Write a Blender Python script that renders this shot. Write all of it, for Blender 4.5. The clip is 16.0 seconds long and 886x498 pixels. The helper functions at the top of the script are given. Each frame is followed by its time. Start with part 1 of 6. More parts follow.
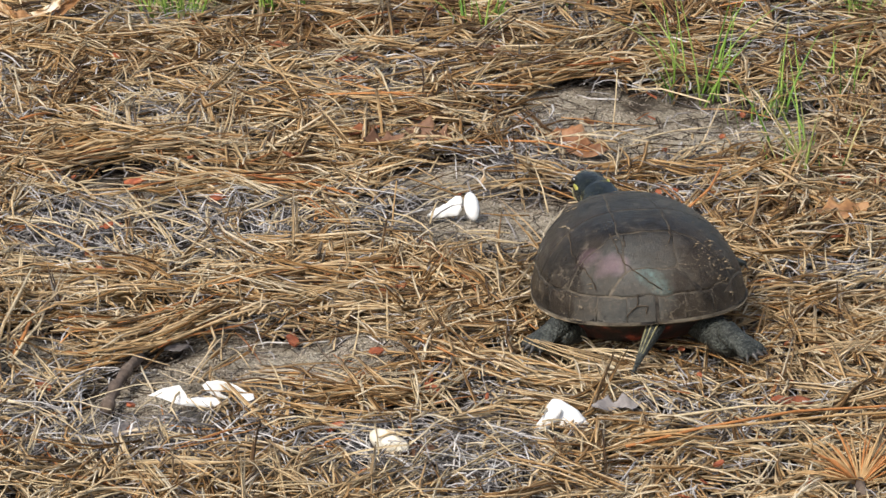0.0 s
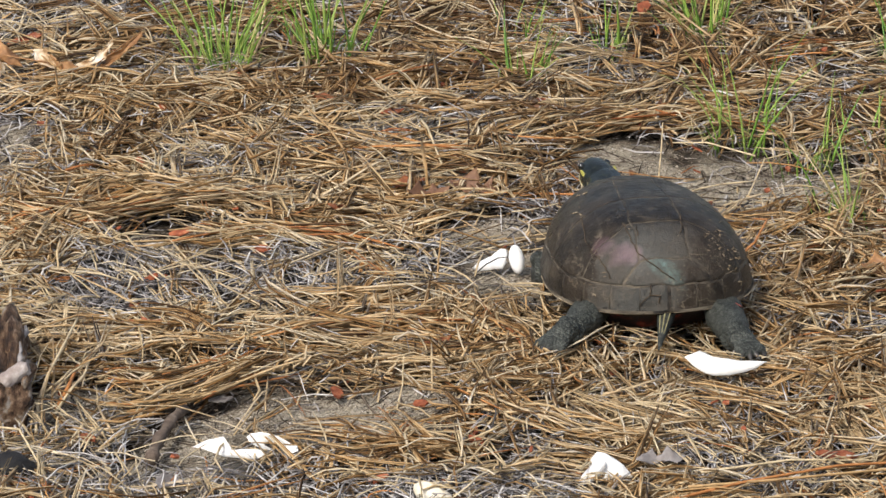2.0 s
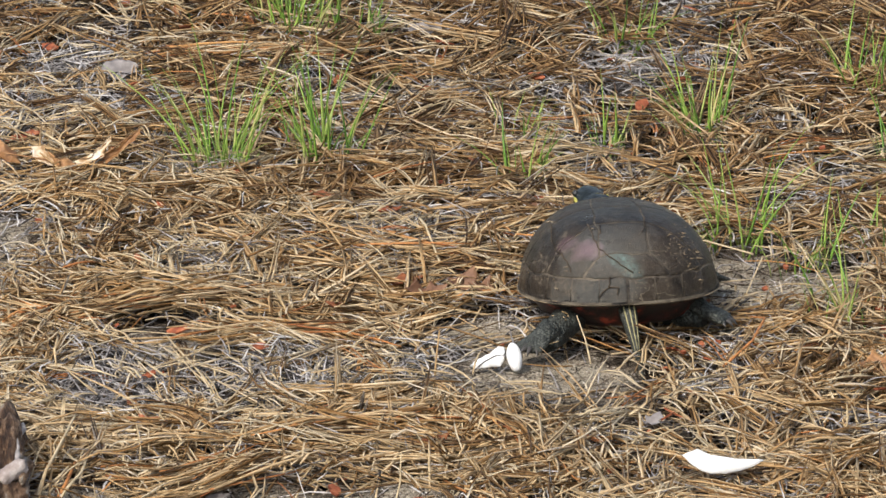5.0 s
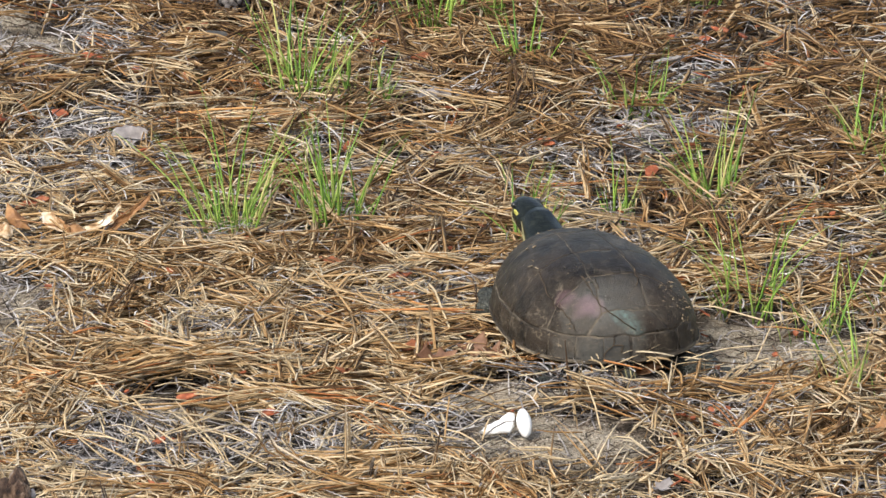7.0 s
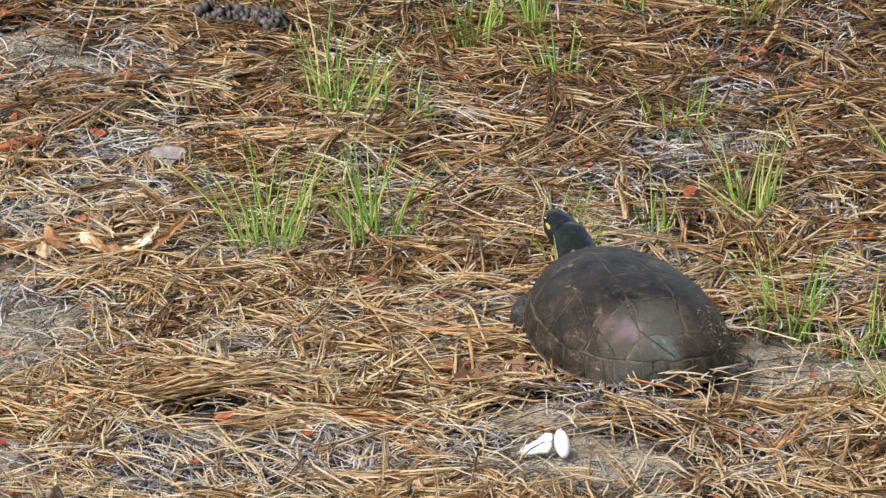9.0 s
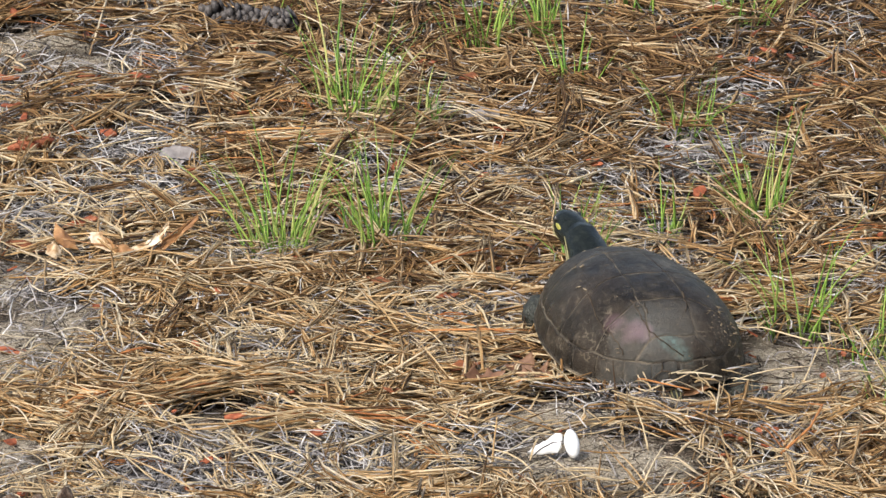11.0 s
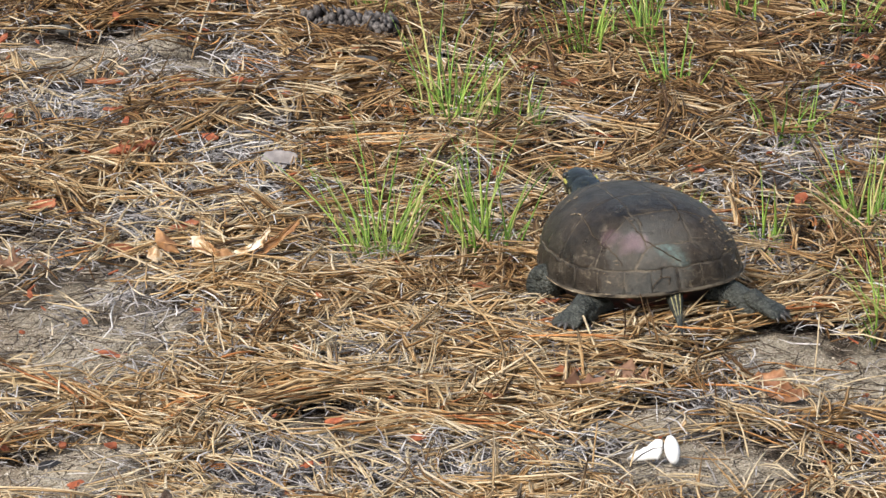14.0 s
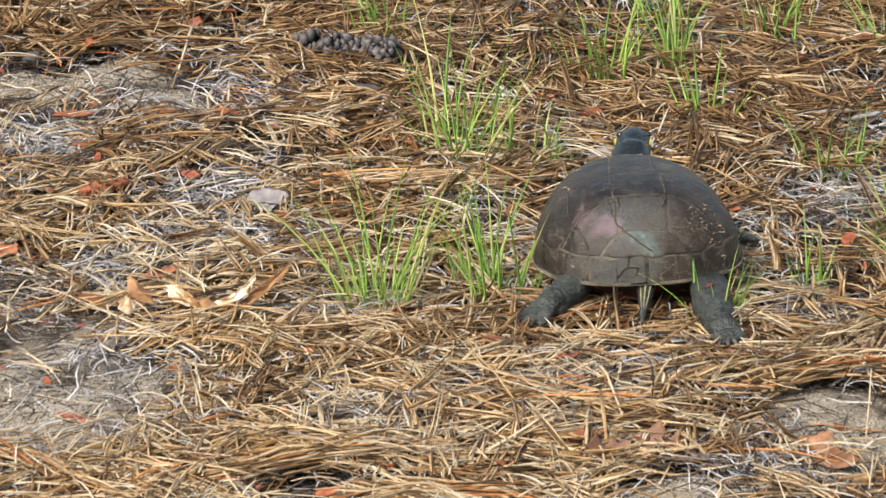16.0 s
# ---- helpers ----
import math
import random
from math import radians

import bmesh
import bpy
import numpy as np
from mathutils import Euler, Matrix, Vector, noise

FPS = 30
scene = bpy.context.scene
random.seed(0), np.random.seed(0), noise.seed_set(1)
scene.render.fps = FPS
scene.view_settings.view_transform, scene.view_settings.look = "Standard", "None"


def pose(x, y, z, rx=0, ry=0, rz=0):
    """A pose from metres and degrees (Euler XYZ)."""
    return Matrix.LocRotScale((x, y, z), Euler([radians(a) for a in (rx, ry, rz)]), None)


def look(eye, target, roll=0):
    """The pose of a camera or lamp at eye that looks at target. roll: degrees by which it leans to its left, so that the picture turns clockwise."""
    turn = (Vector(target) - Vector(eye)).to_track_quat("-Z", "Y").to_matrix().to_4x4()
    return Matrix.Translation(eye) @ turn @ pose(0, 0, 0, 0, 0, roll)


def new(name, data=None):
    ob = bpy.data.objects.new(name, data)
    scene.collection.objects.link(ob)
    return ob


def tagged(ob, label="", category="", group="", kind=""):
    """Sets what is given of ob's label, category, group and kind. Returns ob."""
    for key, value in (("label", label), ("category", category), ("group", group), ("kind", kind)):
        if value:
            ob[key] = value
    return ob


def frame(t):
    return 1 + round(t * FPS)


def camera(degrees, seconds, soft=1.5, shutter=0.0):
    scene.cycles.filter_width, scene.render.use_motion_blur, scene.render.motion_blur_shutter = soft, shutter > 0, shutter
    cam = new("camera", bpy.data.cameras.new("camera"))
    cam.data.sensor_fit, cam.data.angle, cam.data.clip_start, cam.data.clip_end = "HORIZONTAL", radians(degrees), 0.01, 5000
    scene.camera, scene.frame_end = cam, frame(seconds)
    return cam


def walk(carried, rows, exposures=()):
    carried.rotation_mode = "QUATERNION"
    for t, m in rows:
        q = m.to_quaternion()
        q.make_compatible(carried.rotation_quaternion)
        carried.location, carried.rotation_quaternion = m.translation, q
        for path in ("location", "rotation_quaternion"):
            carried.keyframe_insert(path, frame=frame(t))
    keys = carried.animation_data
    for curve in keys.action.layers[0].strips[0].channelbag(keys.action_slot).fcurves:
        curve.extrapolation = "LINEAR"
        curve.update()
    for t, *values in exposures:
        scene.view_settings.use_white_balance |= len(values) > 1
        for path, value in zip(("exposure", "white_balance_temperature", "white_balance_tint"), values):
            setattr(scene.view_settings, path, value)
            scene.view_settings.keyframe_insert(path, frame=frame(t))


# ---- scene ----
# ---- camera: a hand-held long lens, panning after the turtle, then stepping forward ----
CAMERA_ROWS = [
    (0, 0, 0, 1.4345, -0, -17.5259, -0.1615), (0.5, 0, 0, 1.4345, 0.0703, -17.4426, -0.0689),
    (1, 0, 0, 1.4345, 0.1898, -17.3509, -0.0362), (1.5, 0, 0, 1.4345, 0.2907, -17.2603, -0.0501),
    (2, 0, 0, 1.4345, 0.3171, -17.1698, -0.0289), (2.5, 0, 0, 1.4345, 0.3195, -17.0788, -0.0192),
    (3, 0, 0, 1.4345, 0.3202, -16.9822, -0.0137), (3.5, 0, 0, 1.4345, 0.3137, -16.8781, -0.0016),
    (4, 0, 0, 1.4345, 0.3016, -16.7568, -0.0028), (4.5, 0, 0, 1.4345, 0.3015, -16.634, 0.0026),
    (5, 0, 0, 1.4345, 0.3018, -16.5094, 0.0611), (7.5, 0, 0, 1.4345, 0.4298, -15.9957, 0.0176),
    (8, 0, 0, 1.4345, 0.6464, -15.9526, 0.031), (8.5, 0, 0, 1.4345, 0.6367, -15.9268, 0.0512),
    (11, 0, 0, 1.4345, 0.7086, -15.9256, 0.0229), (11.5, 0, 0, 1.4345, 0.8181, -15.9301, 0.0503),
    (12, 0, 0, 1.4345, 1.0399, -15.912, 0.0669), (12.5, 0, 0, 1.4345, 1.0703, -15.9128, 0.0541),
    (13, 0, 0, 1.4345, 1.2513, -15.9128, 0.0856), (13.5, 0, 0, 1.4345, 1.4069, -15.9031, 0.0994),
    (14, 0, 0, 1.4345, 1.4192, -15.8904, 0.0866), (14.5, 0, 0, 1.4345, 1.4374, -15.8677, 0.0939),
    (15, 0, 0.1013, 1.4093, 1.5015, -15.8581, 0.0464), (15.5, 0, 0.3119, 1.3489, 1.5678, -15.7733, -0.1313),
    (16, 0, 0.5281, 1.287, 1.6275, -15.593, -0.272),
]
cam = camera(5.984, 16.0, soft=1.5, shutter=0.5)
walk(cam, [(t, pose(x, y, z, 90 + pitch, 0, yaw) @ pose(0, 0, 0, 0, 0, roll)) for t, x, y, z, yaw, pitch, roll in CAMERA_ROWS],
     exposures=[(0.0, 0.37), (3.5, 0.28), (4.5, 0.27), (5.0, 0.42), (7.5, 0.56), (14.5, 0.60), (15.0, 0.66), (16.0, 0.77)])

# ---- light: bright overcast sky with a weak, very soft sun ----
world = bpy.data.worlds.new("sky")
scene.world = world
world.use_nodes = True
wt = world.node_tree
sky = wt.nodes.new("ShaderNodeTexSky")
sky.sky_type, sky.sun_disc = "NISHITA", False
sky.sun_elevation, sky.sun_rotation = radians(48), radians(215)
sky.air_density, sky.dust_density = 1.0, 3.0
veil = wt.nodes.new("ShaderNodeHueSaturation")
veil.inputs["Saturation"].default_value = 0.8
wt.links.new(sky.outputs[0], veil.inputs["Color"])
wt.links.new(veil.outputs[0], wt.nodes["Background"].inputs[0])
wt.nodes["Background"].inputs[1].default_value = 0.152
sun = new("sun", bpy.data.lights.new("sun", "SUN"))
sun.data.energy, sun.data.angle, sun.data.color = 2.5, radians(14), (1.0, 0.95, 0.88)
sun.matrix_world = look((-2.2, 1.6, 4.2), (0.0, 4.7, 0.0))

# ---- materials ----


def material(name, rough=0.6, spec=0.4, tint=(1, 1, 1)):
    m = bpy.data.materials.new(name)
    m.use_nodes = True
    b = m.node_tree.nodes["Principled BSDF"]
    b.inputs["Roughness"].default_value = rough
    b.inputs["Specular IOR Level"].default_value = spec
    b.inputs["Specular Tint"].default_value = (*tint, 1)
    return m, m.node_tree, b


def node(nt, kind, **sockets):
    n = nt.nodes.new(kind)
    for key, value in sockets.items():
        n.inputs[key.replace("_", " ")].default_value = value
    return n


def ramp(nt, source, stops, constant=False):
    r = nt.nodes.new("ShaderNodeValToRGB")
    if constant:
        r.color_ramp.interpolation = "CONSTANT"
    e = r.color_ramp.elements
    e[0].position, e[0].color = stops[0][0], (*stops[0][1], 1)
    e[1].position, e[1].color = stops[-1][0], (*stops[-1][1], 1)
    for p, c in stops[1:-1]:
        k = e.new(p)
        k.color = (*c, 1)
    nt.links.new(source, r.inputs[0])
    return r.outputs[0]


def mixed(nt, a, b, factor, mode="MIX"):
    m = nt.nodes.new("ShaderNodeMix")
    m.data_type, m.blend_type = "RGBA", mode
    for socket, value in ((m.inputs[0], factor), (m.inputs[6], a), (m.inputs[7], b)):
        if isinstance(value, (int, float)):
            socket.default_value = value
        elif isinstance(value, tuple):
            socket.default_value = (*value, 1)
        else:
            nt.links.new(value, socket)
    return m.outputs[2]


def noise_tex(nt, scale, detail=4.0, rough=0.6, stretch=None):
    t = nt.nodes.new("ShaderNodeTexCoord")
    n = node(nt, "ShaderNodeTexNoise", Scale=scale, Detail=detail, Roughness=rough)
    if stretch:
        mp = nt.nodes.new("ShaderNodeMapping")
        mp.inputs["Scale"].default_value = stretch
        nt.links.new(t.outputs["Object"], mp.inputs[0])
        nt.links.new(mp.outputs[0], n.inputs["Vector"])
    else:
        nt.links.new(t.outputs["Object"], n.inputs["Vector"])
    return n.outputs["Fac"]


def bump(nt, b, height, strength=0.3, distance=0.001):
    k = node(nt, "ShaderNodeBump", Strength=strength, Distance=distance)
    nt.links.new(height, k.inputs["Height"])
    nt.links.new(k.outputs[0], b.inputs["Normal"])


def needle_material(name, stops, rough=0.5, light=0.3):
    """Each needle has its own tone; mottling along it."""
    m, nt, b = material(name, rough + 0.15, 0.20)
    g = nt.nodes.new("ShaderNodeNewGeometry")
    c = ramp(nt, g.outputs["Random Per Island"], stops)
    n = noise_tex(nt, 150, 5, 0.7)
    c = mixed(nt, c, ramp(nt, n, [(0.32, (0.47, 0.44, 0.42)), (0.50, (0.94, 0.93, 0.92)), (0.70, (1.14, 1.13, 1.12))]), 0.85, "MULTIPLY")
    nt.links.new(c, b.inputs["Base Color"])
    bump(nt, b, noise_tex(nt, 900, 2), 0.25, 0.0005)
    return m


M_GOLD = needle_material("dry_needle_gold", [(0.0, (0.07, 0.038, 0.017)), (0.18, (0.21, 0.112, 0.038)), (0.36, (0.35, 0.212, 0.090)), (0.58, (0.46, 0.308, 0.150)), (0.80, (0.56, 0.415, 0.240)), (0.93, (0.62, 0.49, 0.31)), (1.0, (0.46, 0.39, 0.30))])
M_BROWN = needle_material("aged_needle_brown", [(0.0, (0.045, 0.024, 0.011)), (0.3, (0.13, 0.070, 0.028)), (0.6, (0.25, 0.146, 0.060)), (0.85, (0.37, 0.237, 0.108)), (1.0, (0.48, 0.34, 0.19))])
M_TAN = needle_material("dull_tan_needle", [(0.0, (0.20, 0.13, 0.065)), (0.3, (0.34, 0.235, 0.12)), (0.6, (0.46, 0.335, 0.18)), (0.85, (0.55, 0.42, 0.25)), (1.0, (0.61, 0.50, 0.34))])
M_GREY = needle_material("weathered_needle", [(0.0, (0.04, 0.035, 0.033)), (0.22, (0.16, 0.147, 0.14)), (0.45, (0.34, 0.318, 0.305)), (0.75, (0.52, 0.492, 0.47)), (1.0, (0.68, 0.655, 0.62))], 0.5)
M_DUFF = needle_material("rotted_needle", [(0.0, (0.022, 0.016, 0.013)), (0.4, (0.085, 0.064, 0.048)), (0.75, (0.20, 0.160, 0.122)), (1.0, (0.40, 0.35, 0.29))], 0.75)
M_RUST = needle_material("rust_needle", [(0.0, (0.28, 0.10, 0.035)), (0.5, (0.44, 0.19, 0.065)), (1.0, (0.56, 0.31, 0.12))])
M_STRAW = needle_material("pale_straw", [(0.0, (0.44, 0.325, 0.175)), (0.5, (0.58, 0.465, 0.29)), (1.0, (0.63, 0.545, 0.40))])


M_GRAIN = needle_material("sand_grain", [(0.0, (0.05, 0.042, 0.03)), (0.25, (0.22, 0.185, 0.135)), (0.6, (0.36, 0.31, 0.235)), (0.92, (0.46, 0.41, 0.33)), (1.0, (0.60, 0.57, 0.52))], 0.8)


def ground_material():
    m, nt, b = material("sandy_soil", 0.9, 0.2)
    a = nt.nodes.new("ShaderNodeAttribute")
    a.attribute_name = "sand"
    sand = ramp(nt, noise_tex(nt, 420, 6, 0.75), [(0.33, (0.10, 0.083, 0.06)), (0.44, (0.29, 0.25, 0.185)), (0.55, (0.43, 0.38, 0.29)), (0.70, (0.60, 0.55, 0.45))])
    sand = mixed(nt, sand, ramp(nt, noise_tex(nt, 35, 4), [(0.35, (0.66, 0.63, 0.60)), (0.65, (1.15, 1.15, 1.15))]), 0.8, "MULTIPLY")
    duff = ramp(nt, noise_tex(nt, 260, 6, 0.8), [(0.3, (0.016, 0.013, 0.010)), (0.5, (0.065, 0.050, 0.037)), (0.75, (0.20, 0.165, 0.12))])
    c = mixed(nt, duff, sand, a.outputs["Fac"])
    far = nt.nodes.new("ShaderNodeAttribute")
    far.attribute_name = "cover"
    streak = noise_tex(nt, 60, 8, 0.8, (0.25, 1.0, 1.0))
    cover = ramp(nt, streak, [(0.32, (0.05, 0.036, 0.024)), (0.46, (0.15, 0.108, 0.068)), (0.55, (0.25, 0.188, 0.122)), (0.68, (0.37, 0.31, 0.23))])
    cover = mixed(nt, cover, ramp(nt, noise_tex(nt, 1.5, 5), [(0.35, (0.7, 0.68, 0.66)), (0.65, (1.1, 1.1, 1.1))]), 0.8, "MULTIPLY")
    c = mixed(nt, c, cover, far.outputs["Fac"])
    nt.links.new(c, b.inputs["Base Color"])
    bump(nt, b, noise_tex(nt, 330, 8, 0.85), 0.8, 0.0022)
    return m


M_GROUND = ground_material()


def blotchy(name, stops, scale, rough=0.6, spec=0.4, relief=0.3, relief_scale=600, detail=5, stretch=None, depth=0.001, vary=0.0):
    m, nt, b = material(name, rough, spec)
    c = ramp(nt, noise_tex(nt, scale, detail, 0.65, stretch), stops)
    if vary:
        o = nt.nodes.new("ShaderNodeObjectInfo")
        c = mixed(nt, c, ramp(nt, o.outputs["Random"], [(0.0, (1 - vary,) * 3), (1.0, (1 + vary,) * 3)]), 1.0, "MULTIPLY")
    nt.links.new(c, b.inputs["Base Color"])
    bump(nt, b, noise_tex(nt, relief_scale, 5, 0.7, stretch), relief, depth)
    return m


M_EGG = blotchy("egg_shell", [(0.2, (0.62, 0.58, 0.50)), (0.42, (0.80, 0.79, 0.75)), (0.7, (0.85, 0.84, 0.82))], 130, 0.55, 0.3, 0.25, 260, depth=0.0008)
M_EGG_OLD = blotchy("egg_shell_yellowed", [(0.2, (0.60, 0.50, 0.34)), (0.5, (0.78, 0.71, 0.56)), (0.8, (0.82, 0.78, 0.68))], 130, 0.5, 0.35, 0.25, 260)
M_FLAKE = blotchy("bark_flake", [(0.3, (0.12, 0.035, 0.018)), (0.5, (0.33, 0.095, 0.042)), (0.72, (0.48, 0.20, 0.10))], 180, 0.7, 0.25, 0.5, 500, vary=0.25)
M_FLAKE_DARK = blotchy("bark_flake_brown", [(0.3, (0.10, 0.035, 0.018)), (0.55, (0.24, 0.085, 0.035)), (0.8, (0.33, 0.15, 0.07))], 200, 0.75, 0.25, 0.5, 500, vary=0.25)
M_OAK = blotchy("dry_oak_leaf", [(0.32, (0.16, 0.075, 0.028)), (0.44, (0.40, 0.25, 0.12)), (0.53, (0.60, 0.48, 0.33)), (0.66, (0.74, 0.67, 0.55))], 120, 0.55, 0.3, 0.5, 200)
M_LEAF_TAN = blotchy("tan_leaf_edge", [(0.3, (0.11, 0.045, 0.018)), (0.5, (0.30, 0.15, 0.058)), (0.75, (0.48, 0.30, 0.14))], 70, 0.55, 0.35, 0.4, 260)
M_LEAF_ORANGE = blotchy("orange_leaf", [(0.34, (0.10, 0.040, 0.018)), (0.5, (0.27, 0.118, 0.050)), (0.7, (0.43, 0.26, 0.14))], 70, 0.55, 0.35, 0.4, 260)
M_LEAF_BROWN = blotchy("brown_leaf", [(0.3, (0.07, 0.032, 0.018)), (0.5, (0.18, 0.092, 0.05)), (0.75, (0.31, 0.19, 0.11))], 70, 0.6, 0.3, 0.4, 260)
M_LEAF_GREY = blotchy("grey_leaf", [(0.25, (0.12, 0.105, 0.095)), (0.5, (0.24, 0.215, 0.20)), (0.8, (0.38, 0.35, 0.33))], 90, 0.6, 0.3, 0.3, 300)
M_STUB = blotchy("bleached_wood", [(0.30, (0.22, 0.17, 0.14)), (0.5, (0.30, 0.25, 0.225)), (0.7, (0.50, 0.45, 0.41))], 140, 0.6, 0.3, 0.5, 240)
M_LEAF_PALE = blotchy("bleached_leaf", [(0.30, (0.13, 0.115, 0.105)), (0.5, (0.27, 0.25, 0.235)), (0.7, (0.42, 0.395, 0.37))], 160, 0.45, 0.4, 0.4, 240)
M_CONE = blotchy("weathered_cone", [(0.36, (0.012, 0.010, 0.010)), (0.52, (0.055, 0.048, 0.045)), (0.68, (0.20, 0.18, 0.165))], 120, 0.8, 0.2, 0.6, 500)
M_STONE = blotchy("dark_stone", [(0.3, (0.045, 0.045, 0.042)), (0.6, (0.10, 0.095, 0.085)), (0.8, (0.17, 0.16, 0.14))], 160, 0.75, 0.3, 0.5, 500)
M_CHAR = blotchy("charred_wood", [(0.3, (0.006, 0.006, 0.006)), (0.7, (0.02, 0.018, 0.017))], 200, 0.7, 0.3, 0.8, 300)
M_WOOD = blotchy("weathered_wood", [(0.36, (0.014, 0.010, 0.008)), (0.46, (0.085, 0.048, 0.028)), (0.55, (0.20, 0.130, 0.08)), (0.66, (0.36, 0.32, 0.27))], 130, 0.85, 0.2, 1.0, 220, stretch=(1.0, 0.18, 1.0), depth=0.006)
M_TWIG = blotchy("twig_bark", [(0.3, (0.06, 0.042, 0.032)), (0.6, (0.16, 0.12, 0.09)), (0.8, (0.27, 0.22, 0.18))], 150, 0.85, 0.2, 0.8, 350)


def grass_material():
    m, nt, b = material("grass_blade", 0.45, 0.35)
    o = nt.nodes.new("ShaderNodeObjectInfo")
    c = ramp(nt, o.outputs["Random"], [(0.0, (0.09, 0.19, 0.03)), (0.30, (0.17, 0.31, 0.05)), (0.6, (0.26, 0.40, 0.075)), (0.82, (0.36, 0.46, 0.12)), (0.93, (0.48, 0.46, 0.19)), (1.0, (0.52, 0.40, 0.20))])
    c = mixed(nt, c, ramp(nt, noise_tex(nt, 120, 3), [(0.3, (0.7, 0.7, 0.6)), (0.7, (1.15, 1.15, 1.1))]), 0.7, "MULTIPLY")
    nt.links.new(c, b.inputs["Base Color"])
    b.inputs["Subsurface Weight"].default_value = 0.15
    b.inputs["Subsurface Radius"].default_value = (0.002, 0.004, 0.001)
    return m


M_GRASS = grass_material()


def shell_material():
    """Dark olive horn with growth mottling, a mud film, pearly worn patches (pink and teal) behind the middle, and the
    sky's grey sheen painted round them.
    """
    m, nt, b = material("turtle_scute", 0.40, 0.22, (1.0, 0.94, 0.84))
    c = ramp(nt, noise_tex(nt, 75, 7, 0.7), [(0.28, (0.0025, 0.002, 0.0016)), (0.42, (0.008, 0.0064, 0.0046)), (0.56, (0.020, 0.0158, 0.011)), (0.78, (0.052, 0.041, 0.028))])
    o = nt.nodes.new("ShaderNodeObjectInfo")
    c = mixed(nt, c, ramp(nt, o.outputs["Random"], [(0.0, (0.94, 0.93, 0.92)), (1.0, (1.06, 1.05, 1.04))]), 1.0, "MULTIPLY")
    tc = nt.nodes.new("ShaderNodeTexCoord")
    ragged = noise_tex(nt, 70, 4)

    def patch(x, y, rx, ry, turn, inner=0.35):
        mp = nt.nodes.new("ShaderNodeMapping")
        mp.vector_type = "TEXTURE"
        mp.inputs["Location"].default_value = (x, y, 0.05)
        mp.inputs["Rotation"].default_value = (0, 0, radians(turn))
        mp.inputs["Scale"].default_value = (rx, ry, 0.5)
        nt.links.new(tc.outputs["Object"], mp.inputs[0])
        ln = nt.nodes.new("ShaderNodeVectorMath")
        ln.operation = "LENGTH"
        nt.links.new(mp.outputs[0], ln.inputs[0])
        ad = nt.nodes.new("ShaderNodeMath")
        ad.operation = "MULTIPLY_ADD"
        nt.links.new(ragged, ad.inputs[0])
        ad.inputs[1].default_value = 0.8
        nt.links.new(ln.outputs["Value"], ad.inputs[2])
        return ramp(nt, ad.outputs[0], [(inner + 0.05, (1, 1, 1)), (inner + 0.55, (0.45, 0.45, 0.45)), (inner + 1.1, (0, 0, 0))])

    # sky reflection on the rear slope, painted as a broad grey lightening
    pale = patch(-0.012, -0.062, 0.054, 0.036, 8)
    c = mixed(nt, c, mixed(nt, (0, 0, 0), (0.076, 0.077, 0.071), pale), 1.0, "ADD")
    # pearly worn pink, its colour raised to carry the shell's gloss too
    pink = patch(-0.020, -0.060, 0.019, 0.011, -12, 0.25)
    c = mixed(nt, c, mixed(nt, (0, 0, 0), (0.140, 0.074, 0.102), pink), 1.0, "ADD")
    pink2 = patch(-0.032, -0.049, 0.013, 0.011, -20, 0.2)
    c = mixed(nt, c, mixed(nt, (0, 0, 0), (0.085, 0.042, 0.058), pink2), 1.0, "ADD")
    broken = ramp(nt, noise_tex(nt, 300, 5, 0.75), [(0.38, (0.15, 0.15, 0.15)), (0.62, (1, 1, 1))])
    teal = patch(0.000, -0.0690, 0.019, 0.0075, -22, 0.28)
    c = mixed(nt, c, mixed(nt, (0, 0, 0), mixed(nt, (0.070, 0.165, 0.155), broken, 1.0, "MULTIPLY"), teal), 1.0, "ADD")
    mud = ramp(nt, noise_tex(nt, 130, 8, 0.8), [(0.52, (0, 0, 0)), (0.70, (1, 1, 1))])
    c = mixed(nt, c, (0.15, 0.125, 0.09), mixed(nt, (0, 0, 0), mud, 0.45))
    wear = ramp(nt, noise_tex(nt, 22, 5, 0.7), [(0.42, (0, 0, 0)), (0.62, (1, 1, 1))])
    c = mixed(nt, c, (0.044, 0.032, 0.022), mixed(nt, (0, 0, 0), wear, 0.55))
    trace = ramp(nt, noise_tex(nt, 60, 3, 0.55), [(0.488, (0, 0, 0)), (0.50, (1, 1, 1)), (0.512, (0, 0, 0))])
    some = ramp(nt, noise_tex(nt, 38, 2), [(0.50, (0, 0, 0)), (0.60, (1, 1, 1))])
    c = mixed(nt, c, (0.19, 0.155, 0.11), mixed(nt, (0, 0, 0), mixed(nt, trace, some, 1.0, "MULTIPLY"), 0.6))
    fleck = ramp(nt, noise_tex(nt, 420, 6, 0.8), [(0.58, (0, 0, 0)), (0.70, (1, 1, 1))])
    c = mixed(nt, c, (0.24, 0.20, 0.145), mixed(nt, (0, 0, 0), fleck, 0.55))
    nt.links.new(c, b.inputs["Base Color"])
    nt.links.new(ramp(nt, noise_tex(nt, 50, 4), [(0.3, (0.24,) * 3), (0.7, (0.46,) * 3)]), b.inputs["Roughness"])
    bump(nt, b, noise_tex(nt, 190, 8, 0.75), 0.7, 0.0018)
    return m


M_SCUTE = shell_material()
